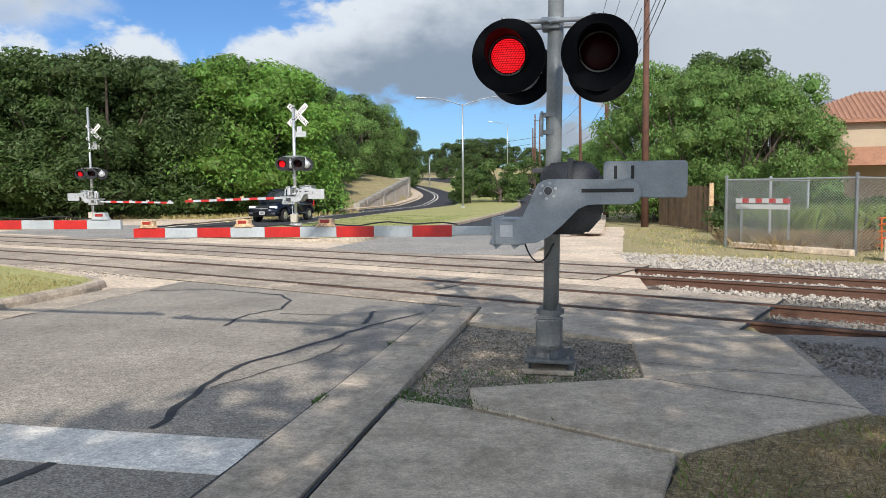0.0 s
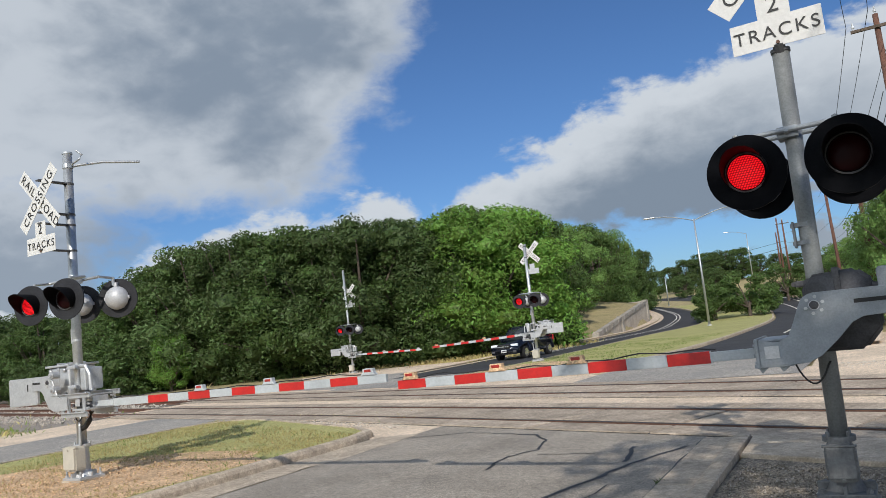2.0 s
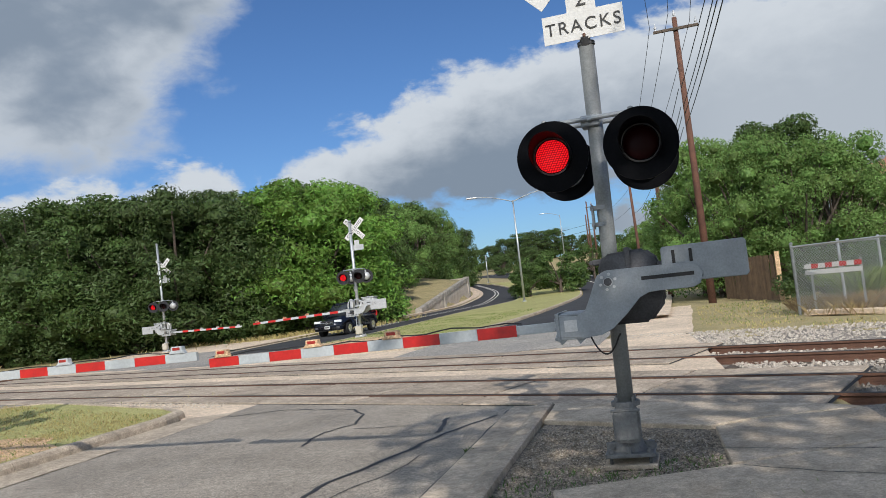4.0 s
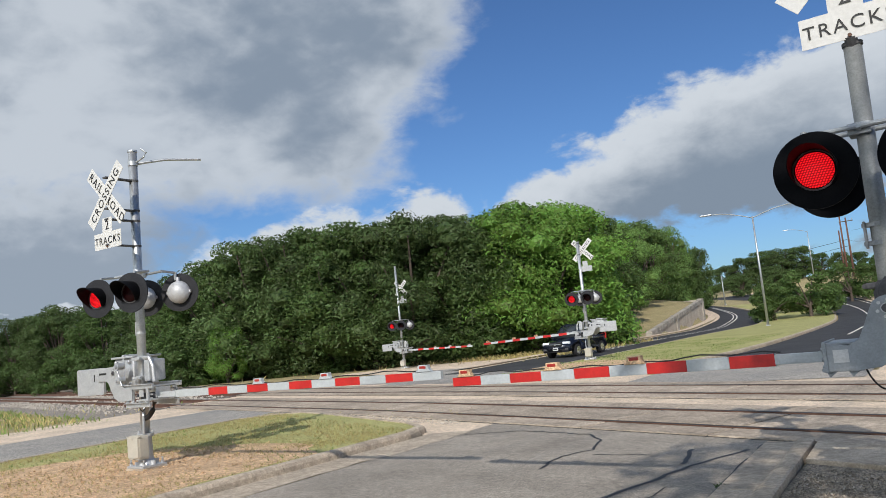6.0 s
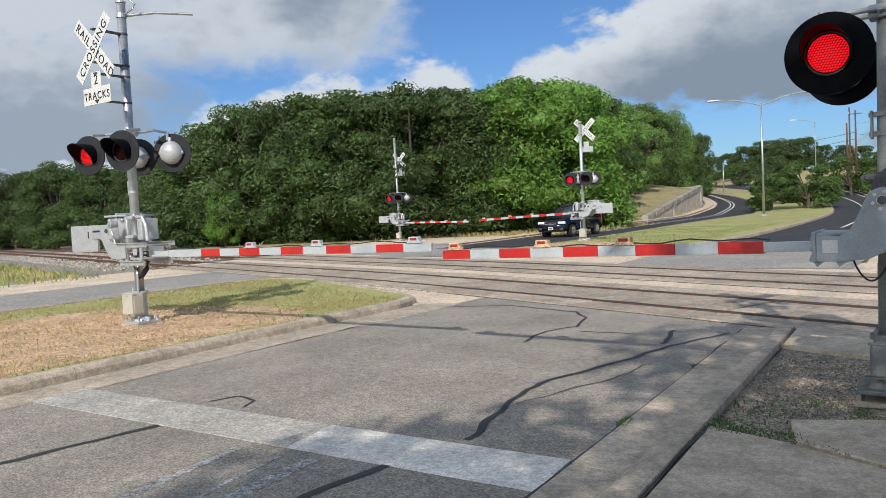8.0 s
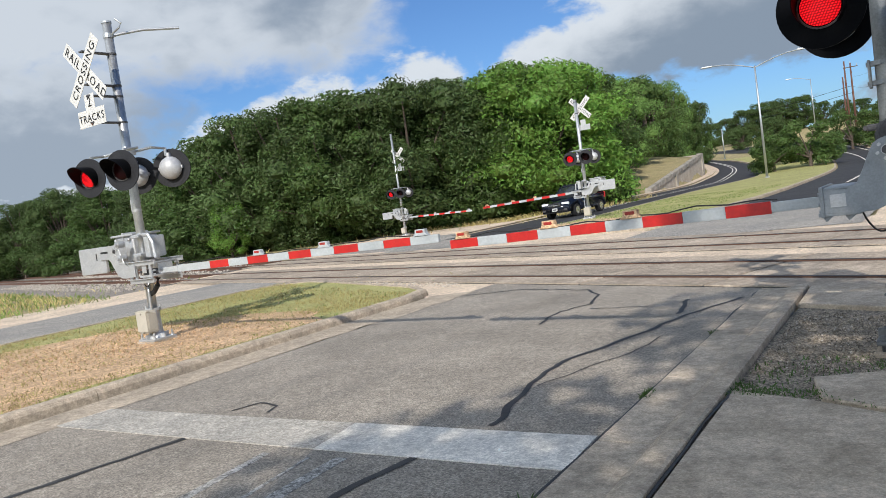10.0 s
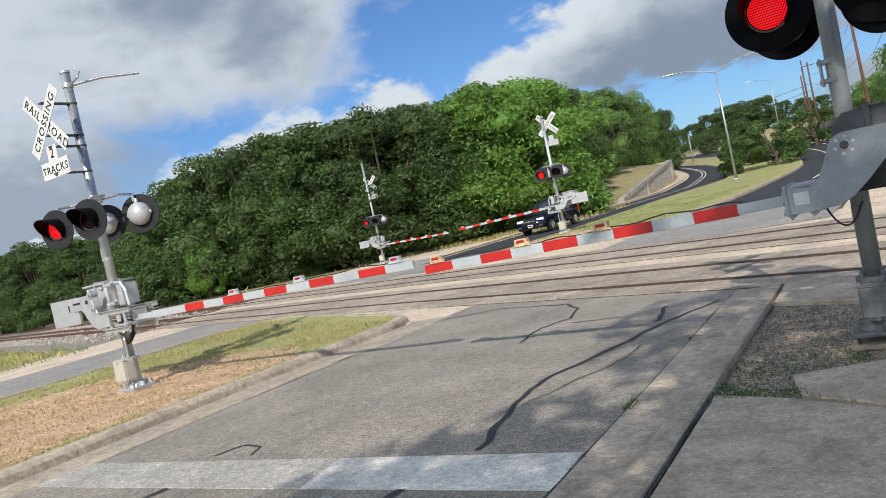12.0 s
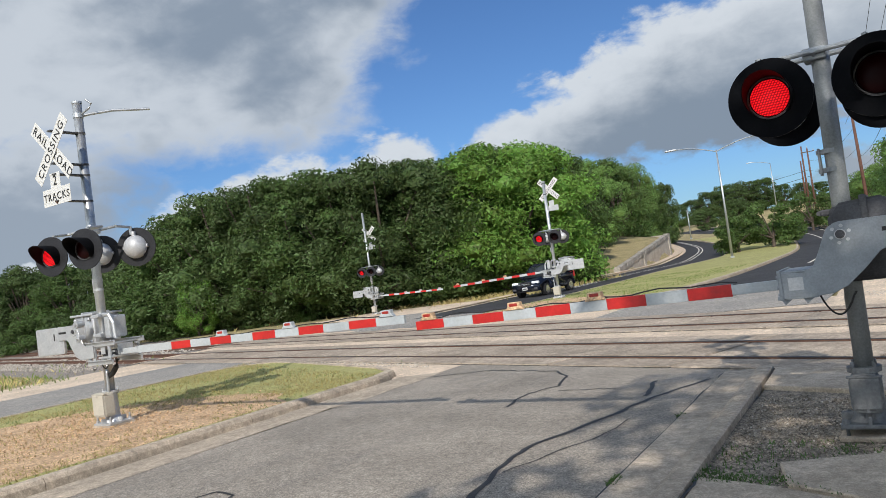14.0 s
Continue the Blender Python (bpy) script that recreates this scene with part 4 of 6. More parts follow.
def signal_light(parent, at, turn, lit, paint):
    """A round black target board with a hooded red lens, its housing behind. It looks along -y."""
    base = bmesh.new()
    rod(base, (0, 0.0, 0), (0, 0.018, 0), 0.308, seg=40)
    board = part("target_board", base, paint, parent, "round black target board")
    board.matrix_basis = pose(*at, 0, 0, turn)
    bm = bmesh.new()
    # hood: three quarters of a tube, longer on top
    seg = 28
    rows = []
    for i in range(seg + 1):
        a = radians(-50 + 280 * i / seg)
        reach = 0.05 + 0.27 * max(0.0, min(1.0, 0.5 + 0.62 * math.sin(a)))
        rows.append([bm.verts.new((r * math.cos(a), y, r * math.sin(a))) for r, y in ((0.172, 0.0), (0.172, -reach), (0.166, -reach), (0.166, 0.0))])
    for u, v in zip(rows, rows[1:]):
        for j in range(3):
            bm.faces.new((u[j], v[j], v[j + 1], u[j + 1]))
    bm.faces.new(rows[0])
    bm.faces.new(rows[-1][::-1])
    bmesh.ops.recalc_face_normals(bm, faces=bm.faces)
    part("hood", bm, "hoodin", board, "black sheet hood")
    bm = bmesh.new()
    ball(bm, (0, -0.008, 0), 0.142, (1, 0.22, 1), 32)
    part("lens", bm, "lens_on" if lit else "lens_off", board, "lit red lens of small diodes" if lit else "dark red lens", True)
    bm = bmesh.new()
    for i in range(32):
        a, b = 2 * math.pi * i / 32, 2 * math.pi * (i + 1) / 32
        rod(bm, (0.158 * math.cos(a), -0.012, 0.158 * math.sin(a)), (0.158 * math.cos(b), -0.012, 0.158 * math.sin(b)), 0.008, seg=5)
    part("lens_rim", bm, "machine", board)
    bm = bmesh.new()
    ball(bm, (0, 0.05, 0), 0.185, (1, 0.85, 1), 20)
    box(bm, (0.05, 0.08, 0.09), (0, 0.06, 0.2), 0.012)
    for s in (-1, 1):
        box(bm, (0.03, 0.05, 0.05), (s * 0.185, 0.05, 0), 0.008)
    bmesh.ops.delete(bm, geom=[v for v in bm.verts if v.co.y < 0.012], context="VERTS")
    part("housing", bm, "housing", board, "rounded aluminium lamp housing", True)


PLATE = [(-0.46, -0.25), (-0.30, -0.265), (-0.22, -0.22), (-0.17, -0.12), (-0.12, 0.0), (-0.09, 0.06), (-0.04, 0.09), (0.0, 0.10), (0.68, 0.095), (0.75, 0.06), (0.78, -0.01), (0.75, -0.09), (0.69, -0.118), (0.42, -0.118), (0.33, -0.123), (0.25, -0.16), (0.13, -0.285), (0.0, -0.40), (-0.10, -0.445), (-0.22, -0.455), (-0.46, -0.44)]


def crossbuck(parent, z, y, tracks_z=None, x=0.0):
    """Two crossed white blades with black words, and the track-count sign below."""
    for body, turn, n in ((("RAIL", "ROAD"), -45, 0), (("CROSSING",), 45, 1)):
        bm = bmesh.new()
        box(bm, (1.22, 0.006, 0.228), (0, 0, 0), 0.002)
        blade = part("crossbuck_blade", bm, "white", parent, "white blade with black capitals")
        blade.matrix_basis = Matrix.Translation((x, y - 0.012 * n, z)) @ Matrix.Rotation(radians(-turn), 4, "Y")
        if len(body) == 2:
            lettering(body[0], 0.185, blade, (-0.35, -0.006, -0.01), 0)
            lettering(body[1], 0.185, blade, (0.35, -0.006, -0.01), 0)
        else:
            lettering(body[0], 0.185, blade, (0, -0.006, -0.01), 0)
    if tracks_z is not None:
        bm = bmesh.new()
        prism(bm, [(-0.36, -0.13), (0.36, -0.13), (0.36, 0.13), (0.13, 0.13), (0.13, 0.36), (-0.13, 0.36), (-0.13, 0.13), (-0.36, 0.13)], -0.003, 0.003)
        sign = part("track_sign", bm, "white", parent, "white sign reading 2 TRACKS")
        sign.matrix_basis = Matrix.Translation((x, y, tracks_z))
        lettering("TRACKS", 0.160, sign, (0, -0.007, -0.005), 0)
        lettering("2", 0.21, sign, (0, -0.007, 0.235), 0)
        bm = bmesh.new()
        rod(bm, (0, -0.02, -0.10), (0, 0.0, -0.10), 0.016, seg=8)
        part("sign_bolt", bm, "rail", sign)


def signal(name, at, turn, side, top, label, arm, sign, worn, aim, lit=0, lean=0.0, reach=0.37, rear=0.44):
    """A crossing signal with lights, signs, gate machine and gate arm; side +1: the arm lies towards -x."""
    s = thing(name, label, "crossing signal", at, turn, "signals at the crossing")
    body = worn
    bm = bmesh.new()
    rod(bm, (0, 0, 0.10), (lean * top, 0, top), 0.070, seg=20)
    part("mast", bm, "mastgrey" if body == "greypaint" else "galv", s, "weathered grey steel mast" if body == "greypaint" else "galvanised steel mast", True)
    bm = bmesh.new()
    rod(bm, (lean * top, 0, top - 0.01), (lean * top, 0, top + 0.02), 0.079, seg=20)
    part("mast_cap", bm, "machine" if body == "greypaint" else "galv", s)
    bm = bmesh.new()
    lift = 0.055 if body == "greypaint" else 0.0
    box(bm, (0.42, 0.42, 0.035), (0, 0, 0.045 + lift), 0.008)
    rod(bm, (0, 0, 0.06 + lift), (0, 0, 0.16 + lift), 0.15, 0.10, seg=20)
    for sx, sy in ((1, 0), (-1, 0), (0, 1), (0, -1)):
        box(bm, (0.20 if sx else 0.03, 0.20 if sy else 0.03, 0.07), (sx * 0.11, sy * 0.11, 0.09 + lift), 0.008)
    part("base_plate", bm, "castgrey" if body == "greypaint" else body, s, "cast base plate")
    bm = bmesh.new()
    box(bm, (0.45, 0.45, 0.04), (0, 0, 0.006), 0.01)
    part("footing", bm, "concrete", s, "concrete footing")
    for sx in (-1, 1):
        for sy in (-1, 1):
            bm = bmesh.new()
            rod(bm, (sx * 0.165, sy * 0.165, 0.02), (sx * 0.165, sy * 0.165, 0.12), 0.014, seg=8)
            rod(bm, (sx * 0.165, sy * 0.165, 0.062 + lift), (sx * 0.165, sy * 0.165, 0.092 + lift), 0.028, seg=6)
            rod(bm, (sx * 0.165, sy * 0.165, 0.02), (sx * 0.165, sy * 0.165, 0.155), 0.014, seg=8)
            part("anchor_bolt", bm, "castgrey" if body == "greypaint" else body, s)
    bm = bmesh.new()
    wide, low_, high_, deep = (0.115, 0.20, 0.50, 0.17) if body == "greypaint" else (0.15, 0.16, 0.53, 0.22)
    prism(bm, [(-wide + 0.02, low_), (wide - 0.02, low_), (wide, low_ + 0.04), (wide, high_ - 0.05), (wide - 0.03, high_), (0.03 - wide, high_), (-wide, high_ - 0.05), (-wide, low_ + 0.04)], -deep, -0.05)
    bmesh.ops.bevel(bm, geom=list(bm.edges), offset=0.01, segments=2, affect="EDGES")
    jb = part("junction_box", bm, "castgrey" if body == "greypaint" else "beige", s, "cast junction box at the foot")
    bm = bmesh.new()
    box(bm, (wide * 2 - 0.03, 0.02, high_ - low_ - 0.06), (0, -deep - 0.01, (low_ + high_) / 2), 0.008)
    box(bm, (wide * 2 + 0.02, 0.05, 0.016), (0, -deep + 0.01, high_ - 0.02), 0.005)
    for z in (low_ + 0.02, high_ - 0.05):
        rod(bm, (0, -deep - 0.035, z), (0, -deep - 0.01, z), 0.014, seg=8)
    part("box_cover", bm, "castgrey" if body == "greypaint" else "beige", jb)
    bm = bmesh.new()
    rod(bm, (0, 0, 0.12), (0, 0, 0.50), 0.105, 0.088, seg=18)
    rod(bm, (0, 0, 0.50), (0, 0, 0.54), 0.125, seg=18)
    for k in range(4):
        an = radians(45 + 90 * k)
        rod(bm, (0.105 * math.cos(an), 0.105 * math.sin(an), 0.48), (0.105 * math.cos(an), 0.105 * math.sin(an), 0.58), 0.016, seg=6)
    part("collar", bm, "castgrey" if body == "greypaint" else body, s)
    # conduit
    bm = bmesh.new()
    if body == "greypaint":
        rod(bm, (-0.05, 0.03, 0.5), (-0.05, 0.03, 1.1), 0.015)
    else:
        pipe(bm, [(-0.10 * side, -0.1, 0.5), (-0.11 * side, -0.1, 0.82), (-0.08 * side, -0.06, 0.92), (-0.05 * side, 0.02, 1.1)], 0.022)
    part("conduit", bm, "galv", s)
    # light crossarm and four lights
    zl = 2.72
    bm = bmesh.new()
    for sy in (-1, 1):
        rod(bm, (-reach, sy * 0.12, zl + 0.34), (reach, sy * 0.12, zl + 0.34), 0.022, seg=10)
        rod(bm, (0, 0, zl + 0.27), (0, sy * 0.14, zl + 0.34), 0.02, seg=8)
        for sx in (-1, 1):
            rod(bm, (sx * reach, sy * 0.12, zl + 0.34), (sx * reach, sy * (0.36 if sy < 0 else rear - 0.08), zl + 0.32), 0.02, seg=8)
            rod(bm, (sx * reach, sy * (0.36 if sy < 0 else rear - 0.08), zl + 0.33), (sx * reach, sy * (0.36 if sy < 0 else rear - 0.08), zl + 0.2), 0.024, seg=8)
    box(bm, (0.17, 0.2, 0.10), (0, 0, zl + 0.33), 0.015)
    part("light_crossarm", bm, body if body == "greypaint" else "galv", s, "steel crossarm carrying the lights")
    for sy, tn in ((-1, aim[0]), (1, 180 + aim[1])):
        for k, sx in enumerate((-1, 1)):
            signal_light(s, (sx * reach + (0.05 if worn == "greypaint" else 0.0), -0.44 if sy < 0 else rear, zl), tn, lit == k and sy < 0, "black" if worn == "greypaint" else "boardgrey")
    for z in (zl - 0.62, zl - 0.47):
        bm = bmesh.new()
        rod(bm, (0, 0, z), (0, 0, z + 0.035), 0.078, seg=16)
        box(bm, (0.03, 0.05, 0.035), (-0.085, 0, z + 0.017), 0.004)
        part("clamp", bm, body, s)
    bm = bmesh.new()
    box(bm, (0.02, 0.08, 0.22), (-0.08, 0, zl - 0.53), 0.006)
    part("clamp_plate", bm, body, s)
    # signs
    cz, tz, sy = sign
    crossbuck(s, cz, sy, tz, lean * top if tz else 0.16)
    if not tz:
        bm = bmesh.new()
        box(bm, (0.62, 0.01, 0.24), (0.22, sy, cz - 0.85), 0.003)
        box(bm, (0.24, 0.01, 0.22), (0.22, sy, cz - 0.62), 0.003)
        part("sign_back", bm, "alu", s, "bare aluminium back of a sign")
    for z in (cz + 0.28, cz - 0.22) + ((tz - 0.09, tz + 0.32) if tz else ()):
        if z < top:
            bm = bmesh.new()
            rod(bm, (0, 0, z), (0, 0, z + 0.03), 0.076, seg=14)
            box(bm, (0.09, abs(sy) + 0.04, 0.024), (0, sy / 2, z + 0.015), 0.005)
            part("sign_bracket", bm, "machine", s)
    if tz and tz > top - 0.3:
        bm = bmesh.new()
        rod(bm, (lean * top, 0, top - 0.05), (lean * top, sy + 0.02, top + 0.06), 0.05, seg=10)
        rod(bm, (lean * top, sy + 0.03, top), (lean * top, sy + 0.03, cz + 0.4), 0.02, seg=10)
        part("sign_post", bm, "machine", s)
    # gate machine
    zp = 1.60 if worn == "greypaint" else 1.52
    bm = bmesh.new()
    prism(bm, [(-0.10, 0.24), (0.25, 0.26), (0.36, 0.16), (0.38, -0.22), (0.24, -0.38), (-0.08, -0.38), (-0.16, -0.2), (-0.16, 0.16)], -0.20, 0.26)
    if body != "greypaint":
        bm = bmesh.new()
        box(bm, (0.52, 0.46, 0.56), (0.10, 0.03, -0.06), 0.03)
        box(bm, (0.60, 0.54, 0.035), (0.10, 0.03, 0.235), 0.008)
        box(bm, (0.035, 0.40, 0.40), (0.38, 0.03, -0.04), 0.012)
        for z in (-0.24, -0.02, 0.14):
            for y in (-0.12, 0.16):
                rod(bm, (0.36, y, z), (0.42, y, z), 0.026, seg=8)
        for x in (-0.08, 0.28):
            rod(bm, (x, -0.24, 0.16), (x, -0.21, 0.16), 0.03, seg=8)
            rod(bm, (x, -0.24, -0.2), (x, -0.21, -0.2), 0.03, seg=8)
    else:
        bmesh.ops.bevel(bm, geom=list(bm.edges), offset=0.03, segments=3, affect="EDGES")
    bmesh.ops.scale(bm, vec=(side, 1, 1), verts=bm.verts)
    bmesh.ops.recalc_face_normals(bm, faces=bm.faces)
    mach = part("gate_machine", bm, "machine" if body == "greypaint" else "alu", s, "cast gate machine housing", True)
    mach.matrix_basis = Matrix.Translation((0.08 * side, 0.02, zp) if body == "greypaint" else (0.40 * side, 0.20, zp))
    bm = bmesh.new()
    box(bm, (0.05, 0.48, 0.50), (0.10 * side, 0.02, 0.03), 0.012)
    for y in (-0.16, 0.0, 0.16):
        rod(bm, (0.34 * side, y, 0.1), (0.42 * side, y, 0.1), 0.03, seg=10)
    for z in (-0.16, 0.18):
        box(bm, (0.24, 0.24, 0.05), (-0.09 * side, 0, z), 0.012)
        rod(bm, (-0.22 * side, -0.1, z), (-0.22 * side, 0.1, z), 0.02, seg=8)
    part("machine_bracket", bm, "machine" if body == "greypaint" else "alu", mach)
    for k, y in enumerate((-0.27, 0.30)):
        bm = bmesh.new()
        prism(bm, [((x if body == "greypaint" or x < 0 else x * 0.62) * side, z) for x, z in PLATE], y - 0.008, y + 0.008)
        bmesh.ops.bevel(bm, geom=[e for e in bm.edges if abs(e.verts[0].co.y - e.verts[1].co.y) < 0.001], offset=0.003, segments=1, affect="EDGES")
        pl = part("arm_support", bm, body, s, "cranked steel arm support plate")
        pl.matrix_basis = Matrix.Translation((0 if body == "greypaint" else 0.36 * side, 0, zp))
        bm = bmesh.new()
        out = -0.012 if k == 0 else 0.012
        for i in range(6):
            a = radians(60 * i + 18)
            rod(bm, (0.066 * math.cos(a), y, 0.066 * math.sin(a)), (0.066 * math.cos(a), y + out * 1.8, 0.066 * math.sin(a)), 0.0135, seg=8)
        rod(bm, (0, y, 0), (0, y + out * 1.2, 0), 0.040, seg=16)
        part("pivot_bolts", bm, "alu", pl)
        bm = bmesh.new()
        rod(bm, (0, y, 0), (0, y + out * 1.9, 0), 0.034, seg=20)
        rod(bm, (0, y, 0), (0, y + out * 3.4, 0), 0.019, seg=6)
        part("pivot_nut", bm, "machine", pl)
        # no hole is cut: a black strip paints the slot's shade
        bm = bmesh.new()
        box(bm, (0.43 if body == "greypaint" else 0.2, 0.004, 0.032), ((0.495 if body == "greypaint" else 0.3) * side, y + out * 0.8, 0.0), 0.001)
        part("adjusting_slot", bm, "letter", pl, "black strip for the shade in the adjusting slot")
    bm = bmesh.new()
    low, high_ = (-0.06, 0.245) if body == "greypaint" else (-0.33, 0.10)
    near_, far = (0.48, 1.14) if body == "greypaint" else (0.72, 1.46)
    prism(bm, [(near_ * side, low), ((far - 0.02) * side, low - 0.005), (far * side, low + 0.02), (far * side, high_ - 0.02), ((far - 0.02) * side, high_), (near_ * side, high_), ((near_ - 0.02) * side, high_ - 0.02), ((near_ - 0.02) * side, low + 0.02)], -0.34, -0.29)
    bmesh.ops.bevel(bm, geom=list(bm.edges), offset=0.006, segments=1, affect="EDGES")
    cw = part("counterweight", bm, body, s, "flat steel counterweight")
    cw.matrix_basis = Matrix.Translation((0, 0.09, zp))
    # black strips paint the shade of two uncut slots
    for x in (near_ + 0.08, near_ + 0.22):
        bm = bmesh.new()
        box(bm, (0.026, 0.004, 0.11), (x * side, -0.343, (low + high_) / 2 + 0.06), 0.001)
        part("bolt_slot", bm, "letter", cw)
    # arm bracket
    bm = bmesh.new()
    box(bm, (0.30, 0.58, 0.03), (-0.36 * side, 0.015, -0.45), 0.006)
    box(bm, (0.03, 0.60 if body == "greypaint" else 0.26, 0.24 if body == "greypaint" else 0.16), (-0.475 * side, 0.015, -0.35), 0.006)
    box(bm, (0.30, 0.50, 0.02), (-0.33 * side, 0.015, -0.25), 0.005)
    for z in (-0.29, -0.37, -0.43):
        for y in (-0.2, 0.2):
            rod(bm, (-0.47 * side, y, z), (-0.51 * side, y, z), 0.016, seg=8)
    for x in (-0.44, -0.28):
        prism(bm, [(x * side - 0.05, -0.455), (x * side + 0.05, -0.455), (x * side - 0.02, -0.51)], -0.25, -0.235)
    br = part("arm_bracket", bm, body, s, "bolted bracket holding the gate arm")
    br.matrix_basis = Matrix.Translation((0, 0, zp))
    bm = bmesh.new()
    box(bm, (0.11, 0.004, 0.10), (-0.36 * side, -0.281, -0.345), 0.001)
    part("maker_plate", bm, "alu", br, "small embossed plate")
    if body != "greypaint":
        # channel rails and posts that carry the arm, and the hose below
        for y in (-0.24, 0.26):
            for z, x0, x1 in ((-0.24, 0.30, -0.60), (-0.52, 0.10, -0.52)):
                bm = bmesh.new()
                box(bm, (x0 - x1, 0.035, 0.075), ((x0 + x1) / 2 * side, y, zp + z), 0.006)
                box(bm, (x0 - x1, 0.05, 0.012), ((x0 + x1) / 2 * side, y - 0.03, zp + z + 0.032), 0.003)
                part("channel_rail", bm, "alu", s, "pale steel channel rail")
            for x in (0.06, -0.08, -0.46):
                bm = bmesh.new()
                box(bm, (0.055, 0.03, 0.34), (x * side, y, zp - 0.38), 0.005)
                part("channel_post", bm, "alu", s)
        bm = bmesh.new()
        box(bm, (0.34, 0.30, 0.10), (-0.30 * side, 0.0, zp - 0.40), 0.02)
        for k in range(5):
            rod(bm, ((-0.16 - 0.07 * k) * side, -0.22, zp - 0.38), ((-0.16 - 0.07 * k) * side, 0.22, zp - 0.38), 0.022, seg=8)
        part("spring_buffer", bm, "machine", s, "dark spring and bolts between the rails")
        bm = bmesh.new()
        pipe(bm, [(-0.30 * side, -0.02, zp - 0.50), (-0.28 * side, -0.04, zp - 0.62), (-0.18 * side, -0.05, zp - 0.72), (-0.06 * side, -0.06, zp - 0.76)], 0.04, 10)
        part("hose", bm, "cable", s, "thick black hose")
        for x, z in ((0.24, 0.10), (0.24, -0.12)):
            bm = bmesh.new()
            rod(bm, (x * side, -0.30, zp + z), (x * side, -0.18, zp + z), 0.055, seg=14)
            rod(bm, (x * side, -0.33, zp + z), (x * side, -0.30, zp + z), 0.028, seg=8)
            part("machine_boss", bm, "alu", s)
        bm = bmesh.new()
        pipe(bm, [(-0.20 * side, -0.10, zp + 0.20), (-0.34 * side, -0.10, zp + 0.19), (-0.42 * side, -0.10, zp + 0.06), (-0.44 * side, -0.10, zp - 0.18)], 0.03, 8)
        box(bm, (0.14, 0.30, 0.34), (-0.26 * side, 0.04, zp), 0.03)
        part("machine_guard", bm, "alu", s)
        for z in (0.16, -0.14):
            bm = bmesh.new()
            rod(bm, (0, 0, zp + z), (0, 0, zp + z + 0.06), 0.10, seg=18)
            box(bm, (0.20, 0.06, 0.05), (0, -0.10, zp + z + 0.03), 0.01)
            part("mast_clamp", bm, "alu", s)
    # cable loop
    bm = bmesh.new()
    pts = [(-0.22 * side + 0.26 * side * u, -0.1, zp - 0.46 - 0.17 * math.sin(math.pi * min(1, u * 1.05)) ** 0.8) for u in [i / 12 for i in range(13)]]
    pipe(bm, pts, 0.008, 6)
    part("cable_loop", bm, "cable", s, "drooping black cable")
    # gate arm: coloured lengths on one line
    x0, y0, z0, x1, y1, z1, first, count, stripe = arm
    d = Vector((x1 - x0, y1 - y0, z1 - z0))
    L = d.length
    rot = Vector((-1, 0, 0)).rotation_difference(d) if side > 0 else Vector((1, 0, 0)).rotation_difference(d)
    g = bmesh.new()
    box(g, (0.50, 0.05, 0.085), (0.13 * side, 0, 0), 0.006)
    ga = part("gate_arm", g, "armwhite", s, "red and grey striped gate arm, lowered")
    ga.matrix_basis = Matrix.Translation((x0, y0, z0)) @ rot.to_matrix().to_4x4()
    edge = 0.15
    pieces = []
    u = L
    red = first
    for k in range(count):
        pieces.append((u - stripe, u, red))
        u -= stripe
        red = not red
    pieces.append((0.12, u, False))
    for a, b, isred in pieces:
        bm = bmesh.new()
        hgt = 0.108 - 0.012 * (a + b) / 2 / L
        box(bm, (b - a - 0.002, 0.042, hgt), (-side * (a + b) / 2, 0, 0), 0.004)
        part("stripe", bm, "armred" if isred else "armwhite", ga, "red reflective length" if isred else "grey-white reflective length")
    for f, onred in ((0.985, 1), (0.66, 0), (0.40, 0)):
        bm = bmesh.new()
        prism(bm, [(-0.11, 0.05), (0.11, 0.05), (0.075, 0.085), (0.07, 0.13), (-0.07, 0.13), (-0.075, 0.085)], -0.035, 0.035)
        bmesh.ops.bevel(bm, geom=list(bm.edges), offset=0.006, segments=1, affect="EDGES")
        bmesh.ops.translate(bm, vec=(-side * L * f * 0.965, 0, 0), verts=bm.verts)
        lamp = part("arm_lamp", bm, "armwhite" if side < 0 else "dirt", ga, "small lamp on the arm")
        bm = bmesh.new()
        box(bm, (0.10, 0.074, 0.035), (-side * L * f * 0.965, 0, 0.103), 0.008)
        part("lamp_glass", bm, "beacon", lamp, "red lamp glass")
    bm = bmesh.new()
    pts = []
    for i in range(25):
        f = i / 24
        pts.append((-side * L * (0.02 + 0.92 * f), 0.012, 0.060 + 0.012 * math.sin(f * 37) + 0.02 * max(0, math.sin(f * 9))))
    pipe(bm, pts, 0.007, 5)
    part("arm_cable", bm, "cable", ga, "black cable along the arm")
    return s


NX, NY = -0.68, 7.28
signal("crossing_signal", (NX, NY, 0.0), 0, 1, 3.76, "grey crossing signal mast on a gravel bed, gate lowered",
       (-0.78, 0.0, -0.36 + 1.60, -4.38, 0.24, 1.185, True, 9, 0.388), (4.62, 3.92, -0.09), "greypaint", (0, 0), 0, 0.012)
LX, LY = -11.05, 7.6
signal("crossing_signal", (LX, LY, 0.115), 0, -1, 5.10, "galvanised crossing signal mast on the earth median, gate lowered",
       (0.78, -0.05, 1.13, 5.78, 0.0, 1.155, False, 10, 0.412), (4.31, 3.60, -0.50), "alu", (16, 30), 0, 0.0, 0.45, 0.45)
